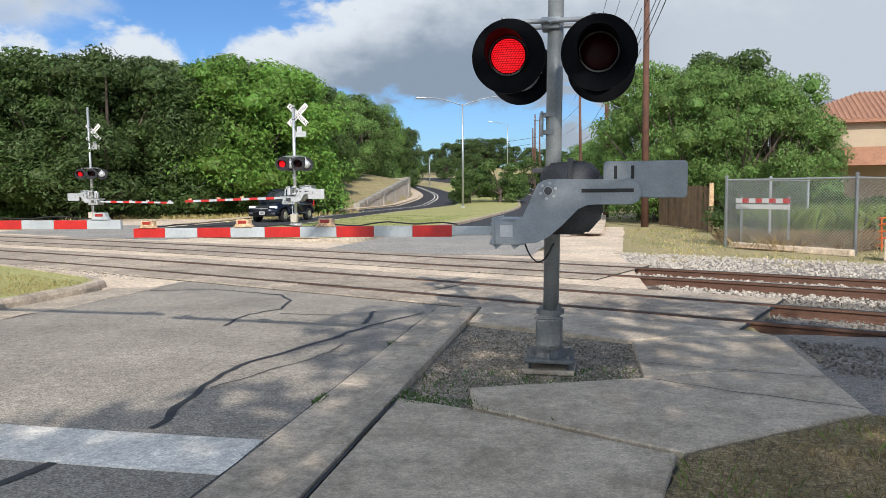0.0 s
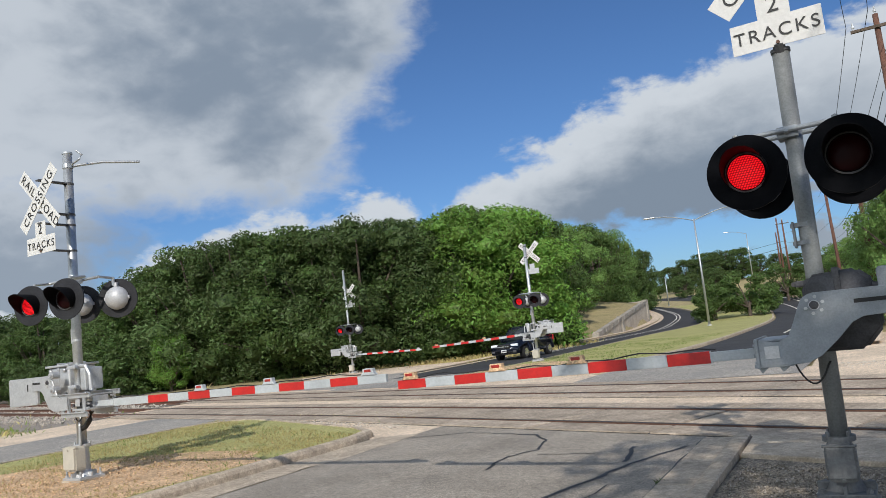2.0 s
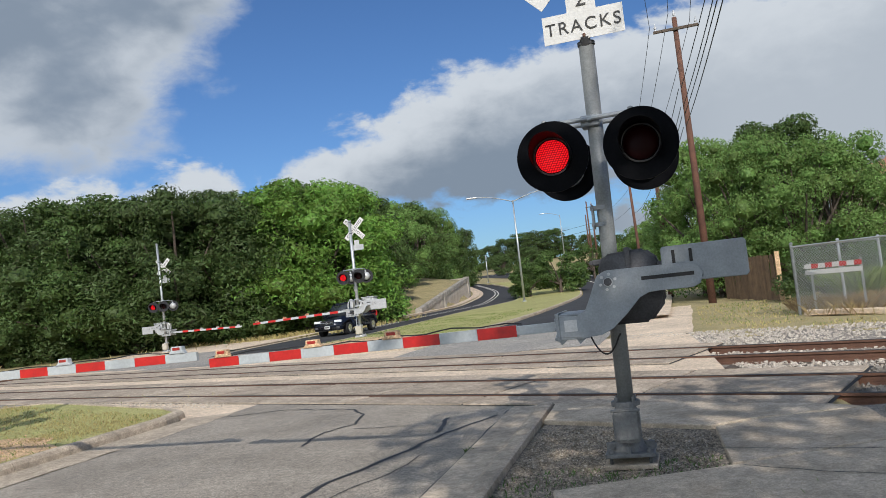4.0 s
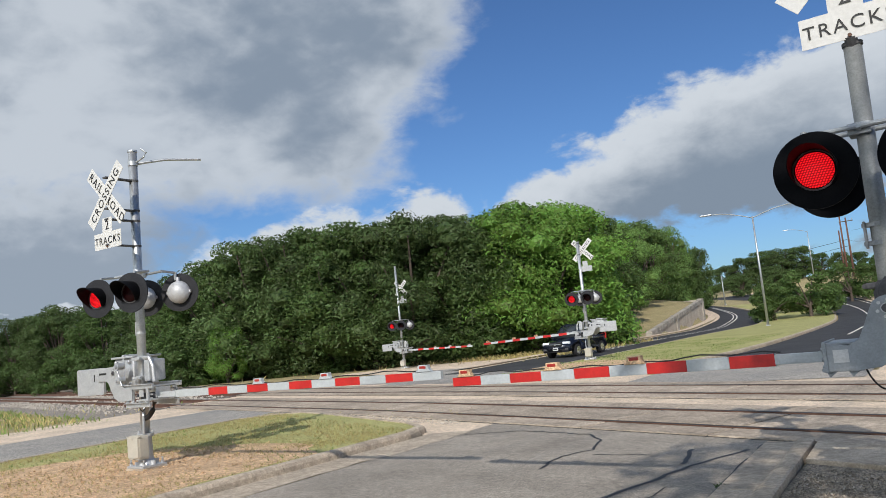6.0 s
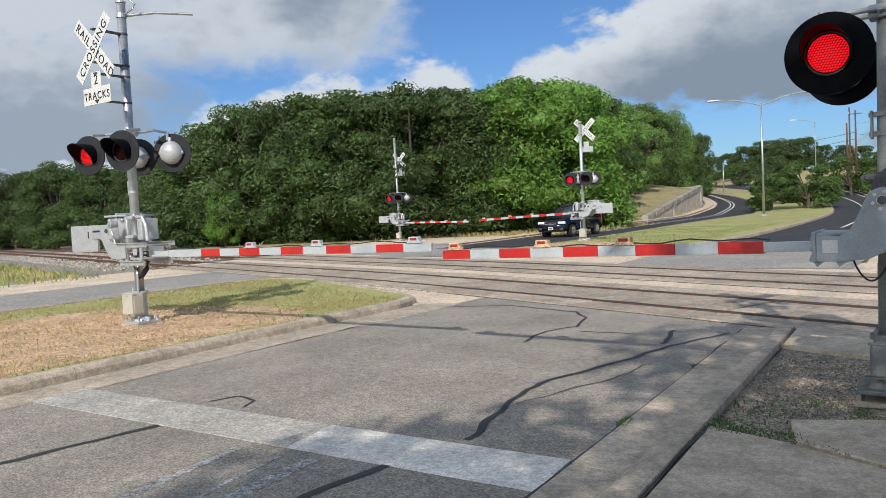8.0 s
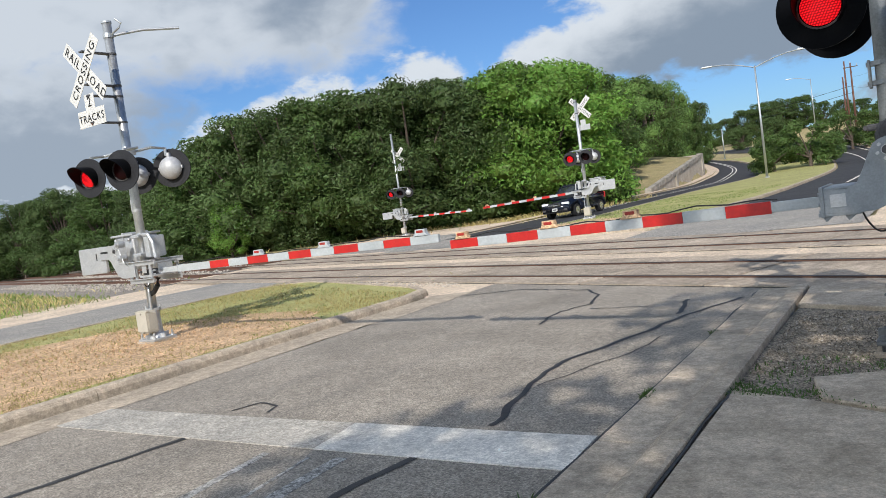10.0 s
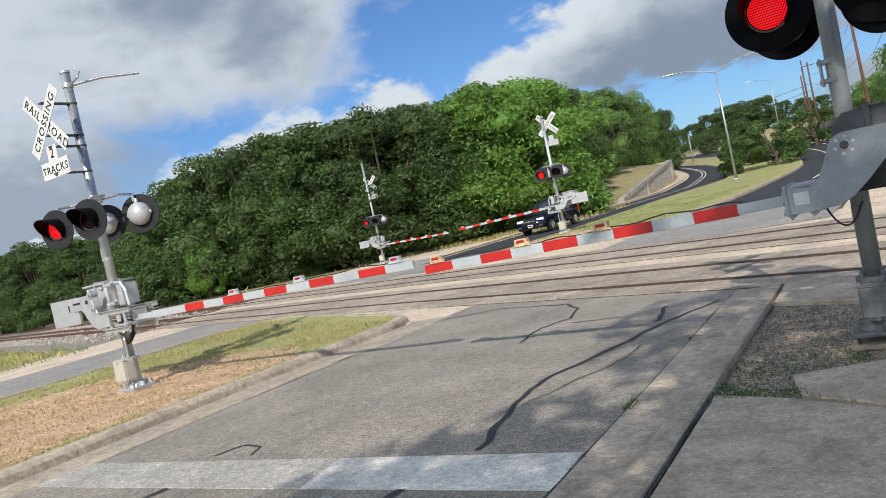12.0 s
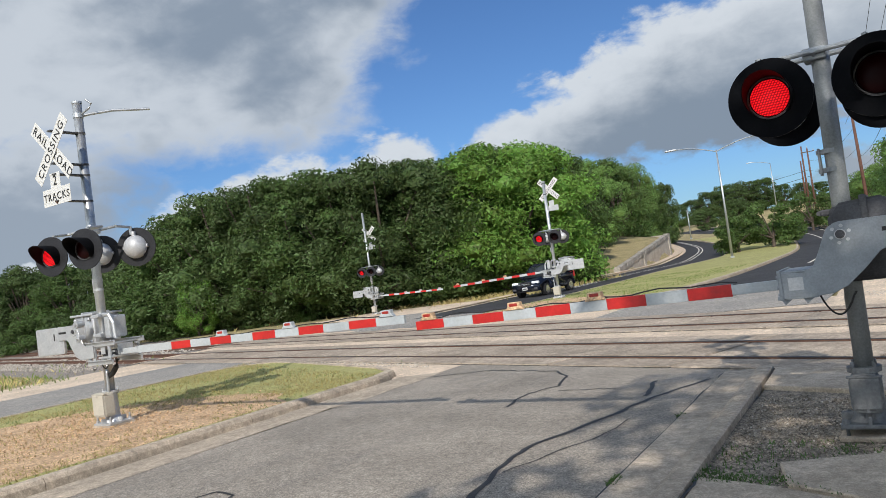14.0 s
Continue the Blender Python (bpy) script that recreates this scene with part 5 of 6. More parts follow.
signal("crossing_signal", (-13.87, 31.5, 0.11), 0, 1, 5.25, "crossing signal mast on the far grassy median, gate lowered",
       (-0.78, 0.0, 1.24, -5.4, 0.0, 1.10, True, 11, 0.40), (4.88, None, 0.10), "alu", (12, 14), 0, 0.0)
signal("crossing_signal", (-29.5, 38.4, 0.0), 0, -1, 6.5, "far crossing signal mast beside the trees, gate lowered",
       (0.78, 0.0, 1.13, 5.2, 0.0, 1.05, False, 10, 0.40), (5.1, None, 0.10), "alu", (18, 20), 0, -0.012)


def top_arm():
    """The bent steel bracket at the head of the galvanised mast."""
    bm = bmesh.new()
    pipe(bm, [(0, 0, 4.88), (0.10, 0.15, 4.92), (0.28, 0.42, 4.97), (0.62, 0.88, 4.97)], 0.022, 8)
    pipe(bm, [(0, 0, 4.88), (0.22, 0.06, 4.98), (0.27, 0.07, 5.04), (0.18, 0.04, 5.12)], 0.016, 8)
    rod(bm, (0, 0, 4.86), (0, 0, 4.93), 0.08, seg=14)
    return bm


for ob in scene.objects:
    if ob.get("label", "").startswith("galvanised crossing"):
        part("head_bracket", top_arm(), "galv", ob, "bent steel bracket at the mast head")

# ---------------------------------------------------------------- lamps, poles and wires


def street_lamp(at, tall, arms, turn=0.0):
    s = thing("street_lamp", "tall galvanised street lamp with curved arms", "street lamp", at, turn, "street lamps along the road")
    bm = bmesh.new()
    rod(bm, (0, 0, 0), (0, 0, tall), 0.11, 0.06, seg=12)
    part("pole", bm, "galv", s, "", True)
    bm = bmesh.new()
    box(bm, (0.36, 0.36, 0.10), (0, 0, 0.05), 0.02)
    part("base", bm, "galv", s)
    for sx in arms:
        bm = bmesh.new()
        pts = [(sx * 3.3 * f, 0, tall - 0.15 + 0.75 * math.sin(f * 1.57)) for f in (0, 0.25, 0.5, 0.75, 1)]
        pipe(bm, pts, 0.045, 8)
        arm = part("arm", bm, "galv", s)
        bm = bmesh.new()
        box(bm, (0.95, 0.30, 0.13), (sx * 3.7, 0, tall + 0.60), 0.05)
        part("lamp_head", bm, "alu", arm)
    return s


street_lamp((-13.4, 67.0, 0.1), 9.25, (-1, 1), 8)
street_lamp((-31.2, 126.7, height(-31.2, 126.7)), 4.8, (), 12)
street_lamp((-22.0, 158.0, height(-22, 158)), 9.4, (-1,), 12)


def utility_pole(at, tall, lean, cross=True, mat="polewood", r=0.17):
    s = thing("utility_pole", "brown timber utility pole with a crossarm", "utility pole", at, 0, "utility poles along the road")
    bm = bmesh.new()
    rod(bm, (0, 0, -0.3), (lean * tall, 0, tall), r, r * 0.62, seg=12)
    part("pole", bm, mat, s, "", True)
    if cross:
        bm = bmesh.new()
        box(bm, (1.9, 0.10, 0.12), (lean * tall, -0.14, tall - 0.55), 0.01)
        arm = part("crossarm", bm, "tie", s)
        for dx in (-0.85, 0.0, 0.85):
            bm = bmesh.new()
            z = tall - 0.5 if dx else tall
            rod(bm, (lean * tall + dx, -0.14 if dx else 0, z), (lean * tall + dx, -0.14 if dx else 0, z + 0.32), 0.03, seg=8)
            rod(bm, (lean * tall + dx, -0.14 if dx else 0, z + 0.1), (lean * tall + dx, -0.14 if dx else 0, z + 0.18), 0.06, seg=8)
            part("insulator", bm, "alu", arm)
    return s


utility_pole((1.2, 34.8, 0), 12.6, -0.004)
utility_pole((-3.2, 74, height(-3.2, 74)), 11.0, -0.02, False)
utility_pole((-12.4, 128, height(-12.4, 128)), 11.0, 0.0)
utility_pole((-13.6, 132, height(-13.6, 132)), 11.5, 0.0, False)
utility_pole((-14.6, 138, height(-14.6, 138)), 9.0, 0.0, False)
utility_pole((-0.6, 47, 0), 8.5, 0.0, False)


def wire(p, q, sag, r=0.012, name="overhead_wire"):
    bm = bmesh.new()
    p, q = Vector(p), Vector(q)
    pts = []
    for i in range(17):
        f = i / 16
        c = p.lerp(q, f)
        c.z -= sag * 4 * f * (1 - f)
        pts.append(c)
    pipe(bm, pts, r, 4)
    whole(name, bm, "cable", "thin dark overhead wire between poles", "wire", "structure")


for dx, dz in ((-0.85, 12.3), (0.0, 12.8), (0.85, 12.3)):
    wire((0.92 + dx, 34.7, dz), (-3.3 + dx * 0.8, 74, 10.2), 0.9)
    wire((0.92 + dx, 34.7, dz), (0.3 + dx * 1.1, -16, 13.2), 1.0)
for dz in (9.4, 8.6, 8.2, 7.7):
    wire((1.05, 34.7, dz), (2.6 + (dz - 8) * 0.4, -16, dz + 1.2), 1.0, 0.014)
    wire((0.95, 34.7, dz), (-3.3, 74, dz - 2.2), 1.2, 0.014)
wire((-3.3, 74, 9.8), (-12.4, 128, 12.0), 0.9)
wire((-3.3, 74, 8.0), (-12.4, 128, 10.5), 0.9)
wire((-12.4, 128, 10.6), (-60, 150, 9.5), 1.0, 0.03)
wire((-12.4, 128, 9.6), (-60, 150, 8.3), 1.0, 0.03)

# ---------------------------------------------------------------- wall beside the far road


def wing_wall():
    w = thing("wing_wall", "pale concrete retaining wall stepping up a bank", "retaining wall")
    a, b = Vector(WALL_A), Vector(WALL_B)
    t = (b - a).normalized()
    nrm = Vector((t.y, -t.x))
    n = 9

    def block(name, u, v, half, low, high, mat):
        bm = bmesh.new()
        rows = []
        for f in (u, v):
            c = a.lerp(b, f)
            z0, z1 = low(c.y), high(c.y)
            rows.append([bm.verts.new((*(c + nrm * s_), z)) for s_, z in ((half, z0), (half, z1), (-half, z1), (-half, z0))])
        for k in range(4):
            bm.faces.new((rows[0][k], rows[0][(k + 1) % 4], rows[1][(k + 1) % 4], rows[1][k]))
        bm.faces.new(rows[0][::-1])
        bm.faces.new(rows[1])
        bmesh.ops.recalc_face_normals(bm, faces=bm.faces)
        part(name, bm, mat, w)

    for i in range(n):
        block("wall_panel", i / n + 0.001, (i + 1) / n - 0.001, 0.16, lambda y: rise(y) - 0.3, lambda y: wall_top(y) - 0.42, "wallface")
        block("coping_block", i / n + 0.004, (i + 1) / n - 0.004, 0.27, lambda y: wall_top(y) - 0.42, wall_top, "wallcap")
    for f in (0.0, 0.42, 1.0):
        c = a.lerp(b, f)
        bm = bmesh.new()
        low, high = rise(c.y) - 0.3, wall_top(c.y) + 0.06
        box(bm, (0.66, 0.62, high - low), (c.x, c.y, (low + high) / 2), 0.03)
        part("pier", bm, "wallcap", w)
    bm = bmesh.new()
    slab(bm, [(b.x - 0.2, b.y - 0.1), (b.x - 0.2, b.y + 0.25), (b.x - 6.0, b.y + 2.2), (b.x - 6.0, b.y + 1.85)], rise(97) - 0.4, wall_top(97) - 0.05)
    part("return_wall", bm, "wallface", w)


wing_wall()

# ---------------------------------------------------------------- vehicles


def car(name, at, turn, paint, label, suv=True):
    """A parked-looking car, nose along -y, with wheels, glass and lamps."""
    s = thing(name, label, "car", at, turn)
    L, W, H = 4.6, 1.8, 1.70 if suv else 1.46
    waist = 1.02 if suv else 0.9
    outline = [(-2.30, 0.32), (-2.30, 0.62), (-2.22, 0.80), (-1.05, waist), (-0.95, waist + 0.02), (2.15, waist + 0.06), (2.27, 0.85), (2.28, 0.35)]
    arch = []
    for cy in (1.42, -1.40):
        arch += [(cy + 0.40 * math.cos(a), 0.33 + 0.40 * math.sin(a)) for a in [math.pi * i / 10 for i in range(11)]]
    bm = bmesh.new()
    prism(bm, [(y, z) for y, z in outline + arch], -W / 2, W / 2)
    bmesh.ops.rotate(bm, cent=(0, 0, 0), matrix=Matrix.Rotation(radians(90), 3, "Z"), verts=bm.verts)
    for v in bm.verts:
        k = abs(v.co.y) / 2.3
        v.co.x *= 1 - 0.12 * k ** 4 - (0.05 if v.co.z > 0.85 else 0)
    bmesh.ops.bevel(bm, geom=[e for e in bm.edges if e.calc_face_angle(0) > 0.5], offset=0.035, segments=2, affect="EDGES")
    part("body", bm, paint, s, "", True)
    bm = bmesh.new()
    a = [(-1.05, waist), (-0.35, H - 0.10), (-0.05, H), (1.55, H - 0.03), (1.80, H - 0.12), (2.18, waist + 0.05)]
    prism(bm, a, -0.80, 0.80)
    bmesh.ops.rotate(bm, cent=(0, 0, 0), matrix=Matrix.Rotation(radians(90), 3, "Z"), verts=bm.verts)
    for v in bm.verts:
        v.co.x *= 1 - 0.22 * max(0, (v.co.z - waist) / (H - waist))
    bmesh.ops.bevel(bm, geom=[e for e in bm.edges if e.calc_face_angle(0) > 0.5], offset=0.04, segments=2, affect="EDGES")
    part("glasshouse", bm, "glass", s, "dark windows", True)
    bm = bmesh.new()
    box(bm, (1.26, 1.75, 0.06), (0, 0.78, H), 0.025)
    for sx in (-1, 1):
        rod(bm, (sx * 0.60, 0.05, H + 0.06), (sx * 0.60, 1.5, H + 0.06), 0.02, seg=8)
        for y0, z0, y1, z1 in ((-1.05, waist, -0.2, H - 0.02), (0.55, waist, 0.5, H - 0.02), (2.12, waist, 1.65, H - 0.03)):
            rod(bm, (sx * 0.80, y0, z0), (sx * 0.64, y1, z1), 0.035, seg=6)
    part("roof", bm, paint, s)
    for sx in (-1, 1):
        for y in (-1.40, 1.42):
            bm = bmesh.new()
            rod(bm, (sx * 0.66, y, 0.34), (sx * 0.90, y, 0.34), 0.345, seg=24)
            wh = part("wheel", bm, "tyre", s, "black tyre")
            bm = bmesh.new()
            rod(bm, (sx * 0.895, y, 0.34), (sx * 0.915, y, 0.34), 0.22, seg=20)
            for i in range(5):
                an = 2 * math.pi * i / 5
                box(bm, (0.03, 0.06, 0.06), (sx * 0.92, y + 0.14 * math.cos(an), 0.34 + 0.14 * math.sin(an)), 0.01)
            part("rim", bm, "chrome", wh)
        bm = bmesh.new()
        box(bm, (0.42, 0.16, 0.15), (sx * 0.62, -2.16, 0.80), 0.04)
        part("headlight", bm, "lampglass", s, "clear headlight")
        bm = bmesh.new()
        box(bm, (0.2, 0.08, 0.10), (sx * 0.66, -2.27, 0.48), 0.02)
        part("fog_lamp", bm, "machine", s)
        bm = bmesh.new()
        box(bm, (0.20, 0.10, 0.13), (sx * 0.98, -0.75, waist + 0.08), 0.03)
        part("mirror", bm, paint, s)
        bm = bmesh.new()
        box(bm, (0.2, 0.1, 0.32), (sx * 0.72, 2.24, 0.95), 0.03)
        part("tail_light", bm, "armred", s)
    bm = bmesh.new()
    box(bm, (0.78, 0.06, 0.24), (0, -2.29, 0.74), 0.04)
    gr = part("grille", bm, "letter", s, "black grille")
    bm = bmesh.new()
    box(bm, (0.74, 0.02, 0.035), (0, -2.325, 0.74), 0.008)
    rod(bm, (0, -2.335, 0.74), (0, -2.32, 0.74), 0.06, seg=12)
    part("grille_bar", bm, "chrome", gr)
    bm = bmesh.new()
    box(bm, (1.55, 0.08, 0.22), (0, -2.26, 0.42), 0.04)
    part("lower_bumper", bm, "tyre", s)
    bm = bmesh.new()
    box(bm, (0.32, 0.02, 0.16), (0, -2.31, 0.50), 0.006)
    pl = part("number_plate", bm, "white", s, "white plate")
    bm = bmesh.new()
    box(bm, (0.24, 0.004, 0.06), (0, -2.322, 0.50))
    part("plate_bar", bm, "letter", pl)
    return s


car("suv", (-18.3, 39.8, 0.0), -4, "carblue", "dark blue sport utility car waiting at the far gate")
car("car", (-12.0, 118, height(-12, 118) + 0.02), 16, "carwhite", "white car on the far road", False)
car("car", (-36.0, 132, height(-36, 132) + 0.02), 16, "carwhite", "white car on the far bend", False)

# ---------------------------------------------------------------- fenced plot and houses


def fence_plot():
    f = thing("chain_link_fence", "galvanised chain-link fence round a small plot", "fence")
    a, b, c = Vector((3.0, 23.3)), Vector((5.6, 20.5)), Vector((8.8, 25.0))
    tall = 1.86
    for p, q in ((a, b), (b, c), (a, a + (c - b))):
        n = max(1, round((q - p).length / 2.6))
        for i in range(n + 1):
            o = p.lerp(q, i / n)
            bm = bmesh.new()
            rod(bm, (o.x, o.y, -0.1), (o.x, o.y, tall + 0.08), 0.042, seg=10)
            ball(bm, (o.x, o.y, tall + 0.09), 0.05, seg=8)
            part("post", bm, "galv", f)
        bm = bmesh.new()
        rod(bm, (p.x, p.y, tall), (q.x, q.y, tall), 0.026, seg=8)
        part("top_rail", bm, "galv", f)
        bm = bmesh.new()
        length = (q - p).length
        t = (q - p).normalized()
        step = 0.085
        k = -tall
        w = 0.006
        while k < length:
            for sgn in (1, -1):
                u0, z0 = (k, 0.05) if sgn > 0 else (k + tall, 0.05)
                u1, z1 = (k + tall, tall) if sgn > 0 else (k, tall)
                lo, hi = sorted((u0, u1))
                f0, f1 = max(0.0, lo), min(length, hi)
                if f1 - f0 > 0.02:
                    def zz(u):
                        return z0 + (z1 - z0) * (u - u0) / (u1 - u0)
                    A, B = p + t * f0, p + t * f1
                    va = [bm.verts.new((A.x, A.y, zz(f0) + d)) for d in (-w, w)]
                    vb = [bm.verts.new((B.x, B.y, zz(f1) + d)) for d in (-w, w)]
                    bm.faces.new((va[0], vb[0], vb[1], va[1]))
            k += step
        part("wire_mesh", bm, "galv", f, "woven wire mesh")
    bm = bmesh.new()
    box(bm, (3.5, 0.25, 0.16), (0, 0, 0.04), 0.02)
    kerb_ob = whole("plot_kerb", bm, "pale", "low pale concrete kerb under the fence", "kerb", "structure")
    m = (a + b) / 2
    kerb_ob.matrix_basis = pose(m.x, m.y - 0.3, 0.0, 0, 0, math.degrees(math.atan2(b.y - a.y, b.x - a.x)))
    # striped barrier inside
    s = thing("barrier", "red and white striped barrier boards inside the fence", "barrier", (4.0, 23.0, 0), -40)
    for z in (1.10, 1.27):
        n = 8
        for i in range(n):
            bm = bmesh.new()
            box(bm, (0.196, 0.03, 0.13), (-0.8 + 0.2 * i, 0, z), 0.004)
            part("board_length", bm, "armred" if (i % 2 and z > 1.2) else "white", s)
    for x in (-0.75, 0.65):
        bm = bmesh.new()
        box(bm, (0.05, 0.05, 1.4), (x, 0.05, 0.70), 0.006)
        part("leg", bm, "galv", s)
    for (x, y, w) in ((6.4, 19.2, 1.1), (7.8, 19.0, 1.3)):
        bm = bmesh.new()
        box(bm, (w, 0.6, 0.5), (0, 0, 0.2), 0.06)
        blk = whole("concrete_block", bm, "pale", "low pale concrete block by the ballast", "concrete block")
        blk.matrix_basis = pose(x, y, 0, 0, 0, -18)
    bm = bmesh.new()
    for i in range(14):
        x = 6.6 + 0.16 * i
        rod(bm, (x, 21.8, 0.0), (x + 0.05 * math.sin(i), 21.9, 0.85 + 0.12 * math.sin(i * 2.1)), 0.02, seg=4)
    for z in (0.12, 0.3, 0.48, 0.66, 0.82):
        pipe(bm, [(6.5 + 0.35 * i, 21.85 + 0.05 * math.sin(i + z * 9), z + 0.04 * math.sin(i * 1.7)) for i in range(8)], 0.02, 4)
    whole("safety_netting", bm, "orange", "slumped orange plastic safety netting", "netting")


fence_plot()


def board_fence():
    f = thing("board_fence", "weathered brown timber board fence", "fence")
    bm = bmesh.new()
    box(bm, (0.14, 0.02, 1.75), (0, 0, 0.875), 0.004)
    me = solid("board", bm, "plank")
    a, b = Vector((1.9, 36.5)), Vector((3.5, 31.3))
    n = int((b - a).length / 0.15)
    ang = math.degrees(math.atan2(b.y - a.y, b.x - a.x))
    for i in range(n):
        p = a.lerp(b, (i + 0.5) / n)
        ob = new("board", me)
        ob.parent = f
        ob.matrix_basis = pose(p.x, p.y, random.uniform(-0.03, 0.02), random.uniform(-1, 1), 0, ang + random.uniform(-1, 1))
    bm = bmesh.new()
    for z in (0.4, 1.5):
        rod(bm, (a.x + 0.06, a.y + 0.03, z), (b.x + 0.06, b.y + 0.03, z), 0.04, seg=4)
    part("rail", bm, "plank", f)
    bm = bmesh.new()
    box(bm, (0.16, 0.16, 1.85), (b.x + 0.05, b.y, 0.92), 0.01)
    part("end_post", bm, "dirt", f, "pale timber end post")


board_fence()


def house(name, at, turn, w, d, eave, ridge, label, roofmat="rooftile", wing=True):
    h = thing(name, label, "house", at, turn)
    bm = bmesh.new()
    box(bm, (w, d, eave), (0, 0, eave / 2), 0.02)
    part("wall", bm, "stucco", h)
    bm = bmesh.new()
    o = 0.55
    e = [(-w / 2 - o, -d / 2 - o), (w / 2 + o, -d / 2 - o), (w / 2 + o, d / 2 + o), (-w / 2 - o, d / 2 + o)]
    v = [bm.verts.new((x, y, eave - 0.05)) for x, y in e]
    low = [bm.verts.new((x, y, eave - 0.25)) for x, y in e]
    r0, r1 = bm.verts.new((-w / 2 + d / 2, 0, ridge)), bm.verts.new((w / 2 - d / 2, 0, ridge))
    for f in ((v[0], v[1], r1, r0), (v[1], v[2], r1), (v[2], v[3], r0, r1), (v[3], v[0], r0), low[::-1]):
        bm.faces.new(f)
    for i in range(4):
        bm.faces.new((low[i], low[(i + 1) % 4], v[(i + 1) % 4], v[i]))
    bmesh.ops.recalc_face_normals(bm, faces=bm.faces)
    roof = part("roof", bm, roofmat, h, "low hipped tiled roof")
    bm = bmesh.new()
    n = int((w + 1) / 0.32)
    for i in range(n):
        x = -w / 2 - 0.4 + 0.32 * i
        reach = min(1.0, (min(x + w / 2 + o, w / 2 + o - x)) / (d / 2 + o))
        if reach > 0.05:
            rod(bm, (x, -d / 2 - o, eave - 0.03), (x, -(d / 2 + o) * (1 - reach), eave - 0.03 + (ridge - eave + 0.05) * reach), 0.07, seg=5)
    part("tile_rows", bm, roofmat, roof)
    if wing:
        bm = bmesh.new()
        prism(bm, [(-w * 0.45, 3.0), (w * 0.35, 3.0), (w * 0.25, 4.1), (-w * 0.3, 4.1)], -d / 2 - 2.6, -d / 2)
        part("porch_roof", bm, roofmat, h, "lower tiled porch roof")
        for x in (-w * 0.4, -w * 0.1, w * 0.2):
            bm = bmesh.new()
            box(bm, (0.35, 0.35, 3.0), (x, -d / 2 - 2.3, 1.5), 0.02)
            part("porch_post", bm, "stucco", h)
    for x in (-w * 0.3, 0.0, w * 0.3):
        bm = bmesh.new()
        box(bm, (1.2, 0.10, 1.5), (x, -d / 2 - 0.03, eave * 0.25 + 0.4), 0.02)
        win = part("window", bm, "white", h, "white-framed window")
        bm = bmesh.new()
        box(bm, (1.0, 0.10, 1.3), (x, -d / 2 - 0.05, eave * 0.25 + 0.4), 0.01)
        part("pane", bm, "glass", win)
    return h


house("house", (18.3, 58, 0), -6, 14, 10, 6.0, 8.2, "two-storey tan stucco house with a clay tile roof")
house("house", (22.5, 92, 1.0), -4, 9, 8, 8.0, 10.6, "distant house with a grey shingle roof", "slate", False)

# ---------------------------------------------------------------- trees and plants


def leaf_mesh(name, centres, radii, count, size, mat, seed, flat=0.8, dense=True):
    """A crown of separate leaf sprays on the outside of many clumps, with solid lumps added within to block light and
    gaps.
    """
    rng = np.random.default_rng(seed)
    centres, radii = np.array(centres), np.array(radii)
    squash = np.array([1, 1, flat])
    kept_c, kept_d, have = [], [], 0
    while have < count:
        m = 20000
        pick = rng.choice(len(radii), m, p=radii ** 2 / (radii ** 2).sum())
        d = rng.normal(size=(m, 3))
        d /= np.linalg.norm(d, axis=1)[:, None]
        r = radii[pick] * (0.74 + 0.40 * rng.random(m) ** 1.2)
        c = centres[pick] + d * r[:, None] * squash
        inside = np.zeros(m, bool)
        for q in range(len(radii)):
            gap = np.linalg.norm((c - centres[q]) / squash, axis=1)
            inside |= gap < radii[q] * 0.70
        low = (d[:, 2] < -0.35) & (rng.random(m) < 0.55)
        ok = ~inside & ~low
        kept_c.append(c[ok])
        kept_d.append(d[ok])
        have += int(ok.sum())
    c, d = np.concatenate(kept_c)[:count], np.concatenate(kept_d)[:count]
    nrm = d + rng.normal(size=(count, 3)) * 0.75 + np.array([0, 0, 0.2])
    nrm /= np.linalg.norm(nrm, axis=1)[:, None]
    t = np.cross(nrm, rng.normal(size=(count, 3)))
    t /= np.linalg.norm(t, axis=1)[:, None]
    b = np.cross(nrm, t)
    s = size * (0.5 + 1.0 * rng.random(count))[:, None]
    wid = 0.6
    verts = np.stack([c - t * s - b * s * 0.35, c + t * s * 0.2 - b * s * wid + nrm * s * 0.15, c + t * s * 0.8 + b * s * wid], 1).reshape(-1, 3)
    faces = np.arange(count * 3).reshape(-1, 3)
    bm = bmesh.new()
    bmesh.ops.create_icosphere(bm, subdivisions=1, radius=1.0)
    unit = np.array([v.co[:] for v in bm.verts])
    tri = np.array([[v.index for v in f.verts] for f in bm.faces])
    bm.free()
    all_v, all_f = [verts], [faces]
    base = len(verts)
    for q in range(0, len(radii) if dense else 0, 2):
        lump = unit * (radii[q] * 0.62 * (0.82 + 0.3 * rng.random((len(unit), 1)))) * squash + centres[q]
        all_v.append(lump)
        all_f.append(tri + base)
        base += len(unit)
    me = bpy.data.meshes.new(name)
    me.from_pydata(np.concatenate(all_v).tolist(), [], np.concatenate(all_f).tolist())
    me.materials.append(M[mat])
    return me


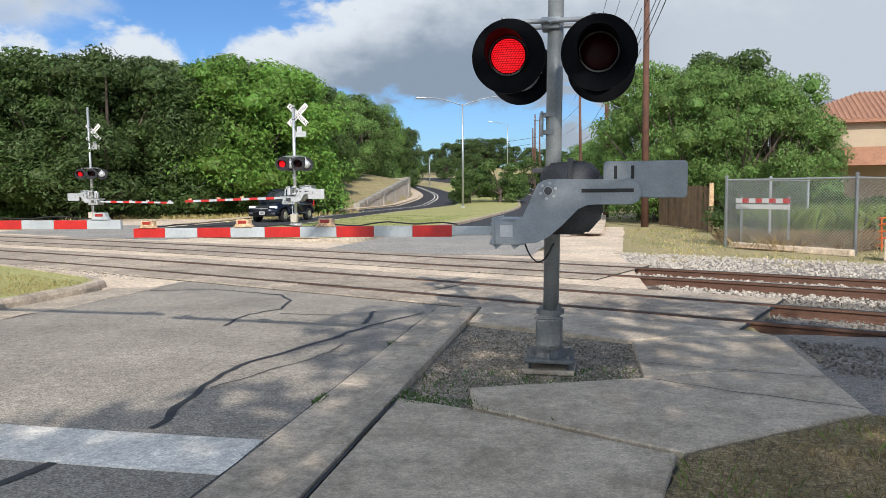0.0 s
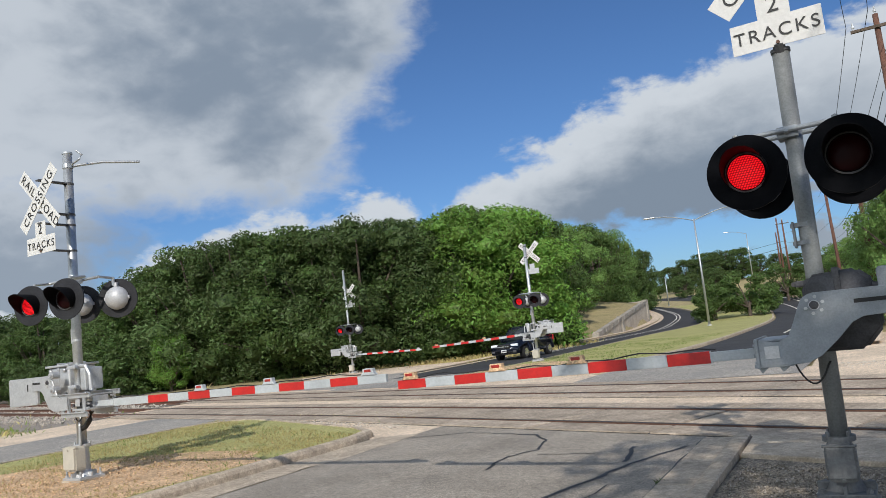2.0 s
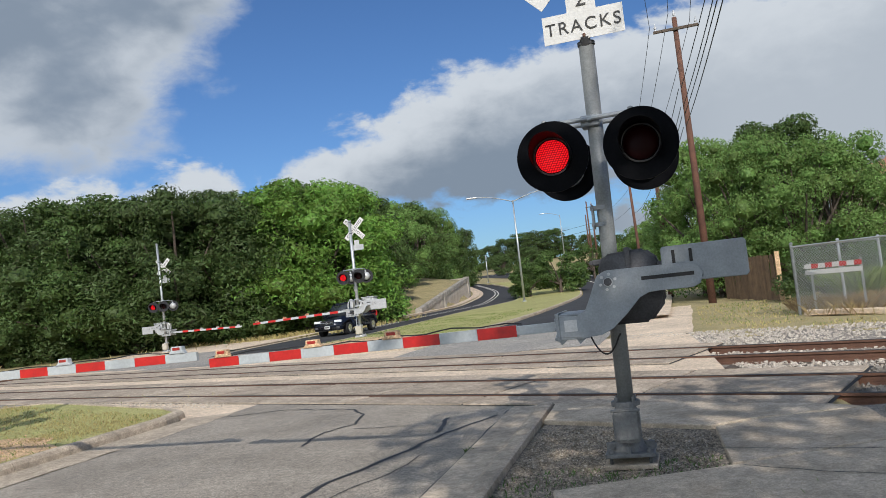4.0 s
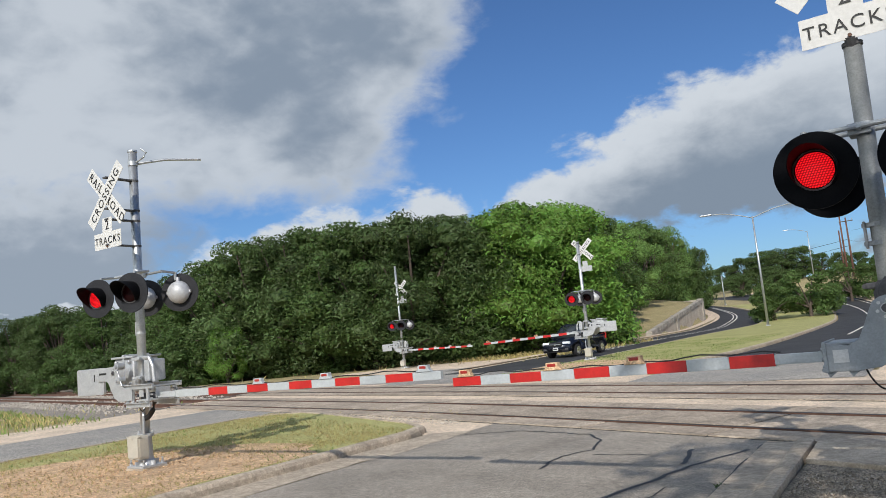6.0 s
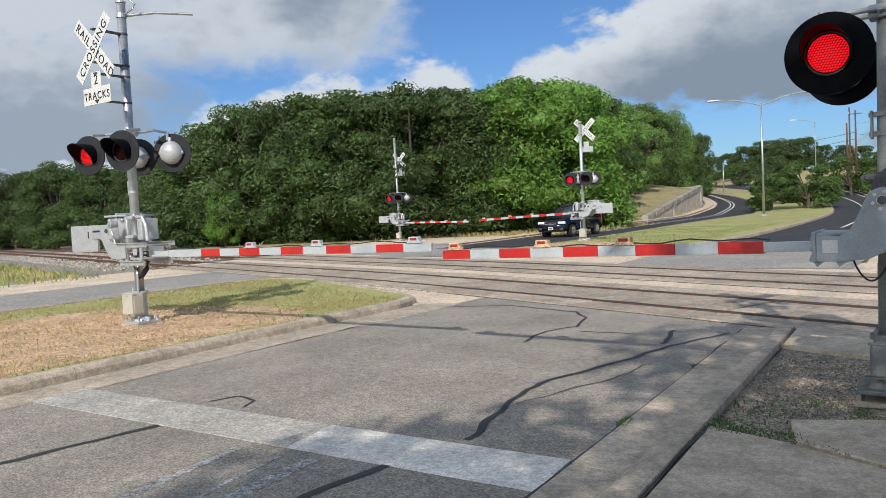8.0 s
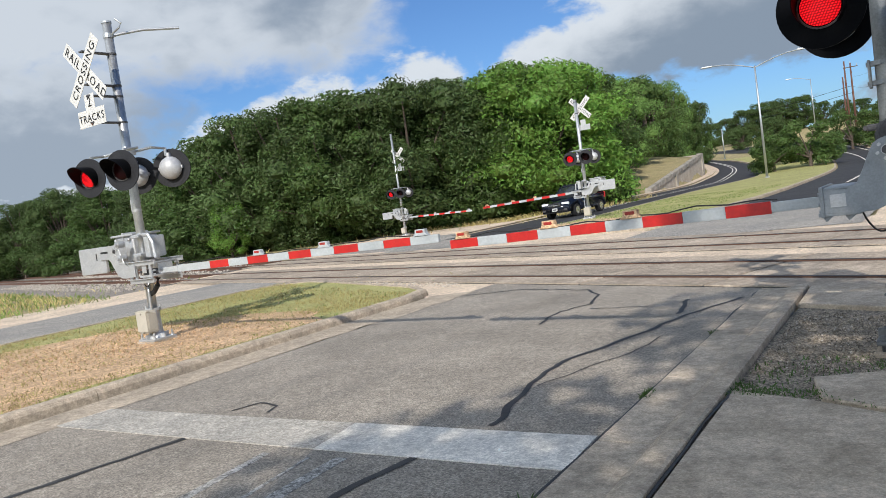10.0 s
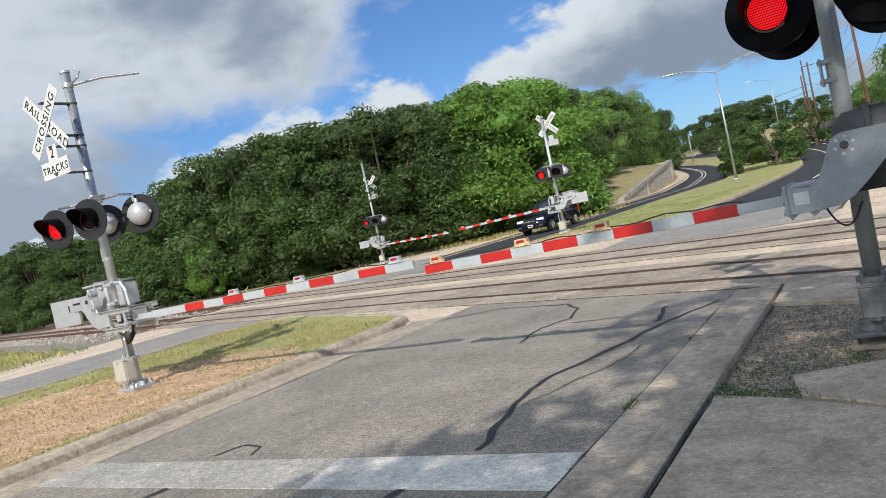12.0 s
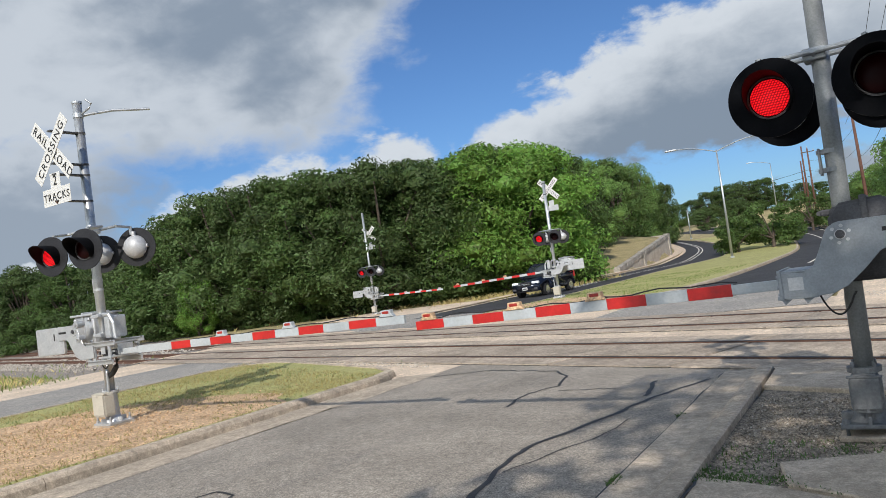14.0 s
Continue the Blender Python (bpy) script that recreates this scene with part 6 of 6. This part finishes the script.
def tree(name, label, tall, spread, mat, seed, leaves=5200, size=0.30, skirt=0.25, clumps=26, category="tree", dense=True):
    """A tapered trunk with limbs and a ragged crown."""
    rng = random.Random(seed)
    t = thing(name, label, category)
    bm = bmesh.new()
    fork = tall * skirt + 0.6
    rod(bm, (0, 0, -0.3), (0.05 * tall * rng.uniform(-1, 1), 0, fork), 0.035 * tall, 0.026 * tall, seg=8)
    centres, radii = [], []
    for k in range(clumps):
        a = rng.uniform(0, 2 * math.pi)
        h = rng.random() ** 0.8
        z = tall * (skirt + (0.90 - skirt) * h)
        wide = spread * (0.45 + 0.75 * math.sin(math.pi * min(1.0, 0.22 + 0.72 * h)) ** 0.8) * 0.72
        rr = wide * math.sqrt(rng.random()) ** 0.7
        c = (rr * math.cos(a), rr * math.sin(a), z)
        centres.append(c)
        radii.append(spread * rng.uniform(0.20, 0.46) * (1.05 - 0.35 * h) * (1.0 if clumps < 40 else 0.72))
        if k % 3 == 0:
            mid = Vector((c[0] * 0.45, c[1] * 0.45, fork + (z - fork) * 0.5))
            rod(bm, (0, 0, fork - 0.2), mid, 0.016 * tall, 0.010 * tall, seg=6)
            rod(bm, mid, c, 0.010 * tall, 0.004 * tall, seg=5)
    part("trunk", bm, "bark", t)
    crown = new("crown", leaf_mesh("crown", centres, radii, leaves, size, mat, seed, 0.8, dense))
    crown.parent = t
    return t


MODELS = {
    "dark": [tree("oak_tree", "dark green live oak in the thicket", 10, 4.6, "leafdark", s, 29000, 0.112, 0.05, 90) for s in (1, 2, 3)],
    "mid": [tree("elm_tree", "dense green elm in the thicket", 10, 4.3, "leafmid", s, 29000, 0.112, 0.05, 90) for s in (4, 5)],
    "light": [tree("pecan_tree", "bright green broad tree by the far road", 10, 4.6, "leaflight", s, 32000, 0.112, 0.04, 90) for s in (6,)],
    "olive": [tree("willow_tree", "feathery olive-green tree behind the fence", 10, 4.6, "leafolive", s, 32000, 0.095, 0.04, 90) for s in (7, 8)],
    "bush": [tree("shrub", "low green shrub at the edge of the thicket", 3.2, 2.2, m, s, 6500, 0.095, 0.03, 26, "shrub") for m, s in (("leafmid", 9), ("leafdark", 10), ("leafmid", 11))],
    "small": [tree("young_tree", "small bushy crape myrtle on the grassy median", 5, 2.4, "leafmid", s, 8000, 0.12, 0.12, 26) for s in (12, 13)],
}
used = set()


def plant(kind, x, y, tall, wide=1.0, z=None, rng=random):
    pool = MODELS[kind]
    fresh = [o for o in pool if o.name not in used]
    ob = fresh[0] if fresh else pool[rng.randrange(len(pool))]
    crown = [c for c in ob.children if c.name.startswith("crown")][0]
    zs = sorted(v.co.z for v in crown.data.vertices)
    k = tall / zs[int(len(zs) * 0.996)]
    m = Matrix.LocRotScale((x, y, height(x, y) if z is None else z), Euler((0, 0, rng.uniform(0, 6.28))), (k * wide, k * wide, k))
    if ob.name in used:
        return copy_thing(ob, m @ Matrix.Diagonal((*(1 / v for v in ob.scale), 1)))
    used.add(ob.name)
    ob.matrix_basis = m
    return ob


def at_bearing(deg, dist):
    return -0.2 - math.sin(radians(deg)) * dist, 0.4 + math.cos(radians(deg)) * dist


rng = random.Random(20)
# skyline of the thicket: bearing to the left of the road, distance, and how high it stands against the sky
SKY = [(76.5, 128, 2.9), (73.2, 126, 2.8), (70.3, 122, 2.7), (68, 120, 2.6), (65.6, 108, 2.8), (63.6, 100, 4.0), (61.2, 94, 4.5), (58.5, 86, 4.3), (55.5, 76, 4.4), (53.4, 68, 4.9), (50.8, 64, 7.0), (48, 60, 8.2), (45.2, 58, 8.7), (42.6, 56, 9.1), (39.3, 55, 8.6), (36.5, 54, 9.4), (33, 55, 8.1), (30, 57, 9.1), (27.4, 55, 9.3), (25.2, 57, 9.0), (22.6, 78, 7.6), (20.6, 92, 7.2), (18.9, 104, 7.0), (17.6, 112, 6.4), (16.6, 120, 5.0), (15.7, 126, 3.6)]
for i, (deg, dist, el) in enumerate(SKY):
    kind = "light" if 24.5 < deg < 28.6 else ("mid" if i % 3 == 1 else "dark")
    if deg < 24:
        kind = "olive" if i % 2 else "mid"
    for k in range(2):
        dd, ds, ff = (0.0, 0.0, 1.0) if k == 0 else (rng.uniform(-1.2, 1.2), rng.uniform(4, 8), rng.uniform(0.90, 0.98))
        x, y = at_bearing(deg + dd, dist + ds)
        tall = 1.65 + math.tan(radians(el)) * (dist + ds) - height(x, y)
        plant(kind if k == 0 else ("dark" if rng.random() < 0.6 else "mid"), x, y, tall * ff, 1.15 if deg > 24 else 0.95 if deg > 18 else 0.72, rng=rng)
for deg, dist, tall, kind in ((50.5, 57, 4.0, "light"), (47.5, 59, 3.0, "bush"), (45, 57, 3.4, "bush"), (53, 60, 4.2, "bush"), (56, 66, 3.6, "bush"), (42, 56, 3.0, "bush"), (39, 55, 2.8, "bush"), (36.5, 55, 3.0, "bush"),
                              (33.8, 55, 3.2, "bush"), (31.5, 55, 3.0, "bush"), (28.8, 56, 3.2, "bush"), (26.5, 57, 3.4, "bush"), (24.2, 59, 3.2, "bush"), (22.4, 57, 3.0, "bush"), (59, 74, 3.2, "bush"), (61.5, 84, 3.4, "bush"), (64, 96, 3.5, "bush"), (66.5, 100, 4.5, "bush")):
    x, y = at_bearing(deg, dist)
    plant(kind, x, y, tall, 0.85 if kind == "light" else 1.15, rng=rng)
# beyond the bend
for deg, dist, el, kind in ((13.2, 175, 3.2, "dark"), (12.2, 170, 3.6, "dark"), (11, 172, 3.9, "mid"), (9.8, 168, 3.9, "dark"), (8.6, 170, 3.9, "mid"), (7.4, 165, 3.3, "mid"), (6.2, 160, 2.8, "dark"), (10.4, 150, 2.8, "dark"), (12.6, 150, 2.4, "dark"), (5.0, 150, 2.4, "mid"), (14.4, 190, 3.0, "mid"),
                            (3.8, 140, 2.6, "mid"), (2.6, 110, 3.0, "mid"), (1.6, 95, 3.6, "olive")):
    x, y = at_bearing(deg, dist)
    plant(kind, x, y, max(4.0, 1.6 + math.tan(radians(el)) * dist - height(x, y)), 1.2, rng=rng)
for deg, dist, tall in ((10.7, 85, 4.4), (8.4, 86, 4.9), (5.8, 108, 5.0), (9.6, 97, 3.6)):
    x, y = at_bearing(deg, dist)
    plant("small", x, y, tall, 1.15, rng=rng)
# trees behind the board fence and plot
for deg, dist, el, kind in ((0.2, 62, 3.9, "olive"), (-1.9, 44, 6.6, "olive"), (-3.2, 40, 8.8, "olive"), (-5.6, 38, 8.6, "olive"), (-7.8, 44, 9.3, "mid"), (-8.6, 37, 8.0, "olive"), (-10.8, 38, 7.6, "olive"), (-11.9, 41, 6.2, "olive"), (-27, 38, 7.0, "olive"), (-33, 36, 8.0, "mid")):
    x, y = at_bearing(deg, dist)
    plant(kind, x, y, 1.6 + math.tan(radians(el)) * dist, 0.9, rng=rng)
for deg, dist, tall in ((-14.6, 34, 1.5), (-16.2, 35, 1.2), (-12.0, 30, 1.7), (-9.5, 30, 1.8), (-17.8, 33, 1.3)):
    x, y = at_bearing(deg, dist)
    plant("bush", x, y, tall, 1.0, rng=rng)
# the tree that shades the pavement, behind the camera
shade = tree("shade_tree", "broad tree shading the pavement from behind", 11, 5.2, "leafmid", 31, 5200, 0.24, 0.42, 24, "tree", False)
shade.matrix_basis = pose(5.7, -4.9, 0, 0, 0, 20)
# a second tree, never in view, added to throw shade on the lane
shade = tree("shade_tree", "unseen tree added to shade the lane from behind", 9, 4.2, "leafmid", 33, 4300, 0.23, 0.42, 19, "tree", False)
shade.matrix_basis = pose(2.0, -6.0, 0, 0, 0, 70)


def blades(name, area, count, tall, mat, seed, label, lift, wide=0.012, keep=None, category="grass"):
    """Grass as single bent blades over an area."""
    g = np.random.default_rng(seed)
    vs, fs = [], []
    x0, x1, y0, y1 = area
    n = 0
    while n < count:
        x, y = g.uniform(x0, x1), g.uniform(y0, y1)
        if keep and not keep(x, y):
            if category == "weeds" or g.random() < 0.98:
                continue
        if noise.noise((x * 0.7, y * 0.7, seed)) < -0.22 + 0.3 * g.random():
            n += 1
            continue
        h = tall * (0.45 + 0.9 * g.random())
        a = g.uniform(0, 6.283)
        lx, ly = math.cos(a), math.sin(a)
        bendx, bendy = g.normal() * h * 0.45, g.normal() * h * 0.45
        z = height(x, y) + lift
        i = len(vs)
        vs += [(x - ly * wide, y + lx * wide, z), (x + ly * wide, y - lx * wide, z), (x + bendx * 0.4 + ly * wide * 0.6, y + bendy * 0.4 - lx * wide * 0.6, z + h * 0.6), (x + bendx, y + bendy, z + h)]
        fs += [(i, i + 1, i + 2), (i, i + 2, i + 3)]
        n += 1
    me = bpy.data.meshes.new(name)
    me.from_pydata(vs, [], fs)
    me.materials.append(M[mat])
    tagged(new(name, me), label, category, "", "stuff")


def on_island(x, y):
    return -15.9 < x < -8.65 and y < 11.6 - 0.49 * (x + 9.3)


def off_earth(x, y):
    return on_island(x, y) and ((x + 11.4) / 2.9) ** 2 + ((y - 6.7) / 2.9) ** 2 > 0.65 + 0.8 * noise.noise((x, y, 2))


blades("median_grass_dry", (-15.9, -8.65, 1, 15), 27000, 0.036, "bladedry", 3, "short dry yellow grass on the median", 0.11, 0.007, off_earth)
blades("median_grass_green", (-15.9, -8.65, 1, 15), 4500, 0.036, "bladegreen", 4, "short green grass on the median", 0.11, 0.007, off_earth)
blades("stubble", (-14.2, -9.0, 4.4, 10.8), 4200, 0.03, "bladedry", 5, "sparse stubble on bare earth", 0.118, 0.008, on_island)
blades("far_median_grass", (-14.9, -8.4, 24, 46), 9000, 0.05, "bladegreen", 6, "short yellow grass on the far median", 0.11, 0.012)
blades("field_grass", (-60, -25.5, 2, 22), 16000, 0.18, "bladedry", 7, "tall dry grass below the tracks", -0.05, 0.02, lambda x, y: y < track_y(x, T1) - 5.2)
blades("field_grass_green", (-60, -24.6, 2, 22), 12000, 0.17, "bladegreen", 8, "tall green grass below the tracks", -0.05, 0.022, lambda x, y: y < track_y(x, T1) - 4.6)
blades("thicket_edge_grass", (-60, -19, 36, 56), 15000, 0.26, "bladedry", 9, "tall pale dry grass before the trees", -0.05, 0.03, lambda x, y: y > 41 - 0.1 * (x + 20) and (y > track_y(x, T2) + 7 or x > -28))
blades("verge_grass", (0.4, 14, 19, 33), 7000, 0.06, "bladedry", 10, "dry grass by the fence", -0.04, 0.014, lambda x, y: y > track_y(x, T2) + 4.6)
blades("verge_grass_green", (0.4, 14, 19, 33), 4000, 0.06, "bladegreen", 11, "green grass by the fence", -0.04, 0.014, lambda x, y: y > track_y(x, T2) + 4.6)
blades("pavement_grass", (0.2, 4.5, 2.0, 6.4), 24000, 0.04, "thatch", 12, "short brown grass beside the pavement", 0.01, 0.003, lambda x, y: y < 5.0 + 0.8 * (x - 0.25))
blades("pavement_grass_green", (0.2, 4.5, 2.0, 6.4), 6000, 0.06, "bladegreen", 13, "green grass beside the pavement", 0.01, 0.0035, lambda x, y: y < 5.0 + 0.8 * (x - 0.25))
blades("plot_brush", (3.0, 8.3, 20.4, 26.5), 9000, 0.30, "thatch", 21, "dry brown brush inside the fence", 0.0, 0.005, lambda x, y: y > 25.2 - 1.0 * (x - 0.2) + 0.3 and y > 20.4 + 1.38 * (x - 5.15), "brush")
blades("tall_reeds", (5.0, 12.5, 26.5, 31), 9000, 0.85, "bladegreen", 22, "tall pale green grass behind the fence", 0.0, 0.006, None, "grass")
blades("kerb_tuft", (-2.36, -2.20, 3.55, 4.35), 240, 0.06, "weed", 23, "green weeds at the kerb by the stop line", 0.0, 0.006, lambda x, y: noise.noise((0, y * 3.0, 7)) > -0.1, "weeds")
blades("bed_weeds", (-1.75, 0.1, 5.9, 8.2), 900, 0.035, "weed", 14, "low weeds in the gravel bed", -0.02, 0.006, lambda x, y: y < 6.6 + 0.3 * x + 0.9, "weeds")
blades("joint_weeds", (-1.75, -0.5, 5.45, 6.15), 700, 0.022, "weed", 15, "weeds in the pavement joint", 0.02, 0.006, lambda x, y: abs(y - (5.88 - 0.44 * (x + 1.2))) < 0.05 and x < -0.4 or abs(y - 5.92) < 0.1 and x < -1.1, "weeds")
blades("gutter_weeds", (-2.5, -2.15, 2, 9), 700, 0.03, "weed", 16, "weeds along the gutter edge", 0.0, 0.006, lambda x, y: noise.noise((0, y * 1.6, 4)) > 0.12 and abs(x - kerb_x(y)) < 0.04, "weeds")


def stones(name, count, seed, area, size, label, z, mat="stone"):
    """Broken stones, each a small uneven block."""
    g = np.random.default_rng(seed)
    base = np.array([(-1, -1, -0.7), (1, -0.8, -0.7), (0.9, 1, -0.7), (-0.8, 1, -0.7), (-0.6, -0.7, 0.7), (0.7, -0.5, 0.6), (0.5, 0.7, 0.8), (-0.7, 0.5, 0.6)]) * 0.5
    faces = [(0, 3, 2, 1), (4, 5, 6, 7), (0, 1, 5, 4), (1, 2, 6, 5), (2, 3, 7, 6), (3, 0, 4, 7)]
    vs, fs = [], []
    for k in range(count):
        x, y, zz = area(g)
        q = Euler(g.uniform(0, 6.28, 3)).to_matrix()
        s = size * (0.5 + g.random())
        i = len(vs)
        pts = (base * g.uniform(0.7, 1.3, (8, 3)) * s) @ np.array(q).T + np.array((x, y, zz + s * 0.25))
        vs += pts.tolist()
        fs += [tuple(i + j for j in f) for f in faces]
    me = bpy.data.meshes.new(name)
    me.from_pydata(vs, [], fs)
    me.materials.append(M[mat])
    tagged(new(name, me), label, "stones", "", "stuff")


def right_ballast(g, lo=2.6, hi=9.2):
    off = g.uniform(lo, hi)
    x = 1.9 + 15 * g.random() ** 1.5 - 0.40 * off
    return x, track_y(x, T1) + off, float(np.interp(off, (-3.4, -1.9, 4.6, 6.3, 8.4), (-0.38, -0.14, -0.14, -0.07, -0.04)))


stones("side_stones", 1500, 45, lambda g: (lambda x: (x, 9.0 - 0.36 * (x - 1.7) - g.random() * (1.0 + 0.25 * x), 0.004))(1.72 + 6 * g.random() ** 1.4), 0.028, "small grey stones beside the pavement", 0, "stonegrey")
stones("ballast_stones", 12000, 40, right_ballast, 0.040, "loose pale broken stones along the tracks", 0)
stones("ballast_stones", 9000, 48, lambda g: right_ballast(g, -3.4, 2.6), 0.038, "loose grey broken stones along the near track", 0, "stonegrey")
stones("ballast_stones", 5000, 41, lambda g: (lambda x: (x, track_y(x, T1) + g.uniform(-3.0, 8.0), -0.14))(g.uniform(-62, -30)), 0.07, "loose broken stones along the far tracks", 0)
stones("earth_clods", 1200, 44, lambda g: (-11.6 + max(-2.4, min(2.2, g.normal() * 1.2)), 7.4 + g.normal() * 1.1, 0.12), 0.02, "small clods and stones on the bare earth", 0, "dirt")
stones("bed_gravel", 3200, 42, lambda g: (lambda x: (x, g.uniform(6.55 - 0.42 * (x + 1.75) * 0, 9.1 - 0.42 * (x + 1.75)), -0.02))(g.uniform(-1.75, 0.05)), 0.012, "fine gravel in the bed round the signal", 0, "gravel")
stones("bed_pebbles", 420, 47, lambda g: (lambda x: (x, g.uniform(6.6, 9.0 - 0.42 * (x + 1.75)), -0.018))(g.uniform(-1.75, 0.05)), 0.012, "pale pebbles in the bed round the signal", 0)
stones("crossing_gravel", 900, 43, lambda g: (lambda x: (x, front(x) - 0.1 + g.uniform(-0.4, 0.25), 0.0))(g.uniform(-16, -8.6)), 0.02, "loose pale gravel by the crossing panels", 0)
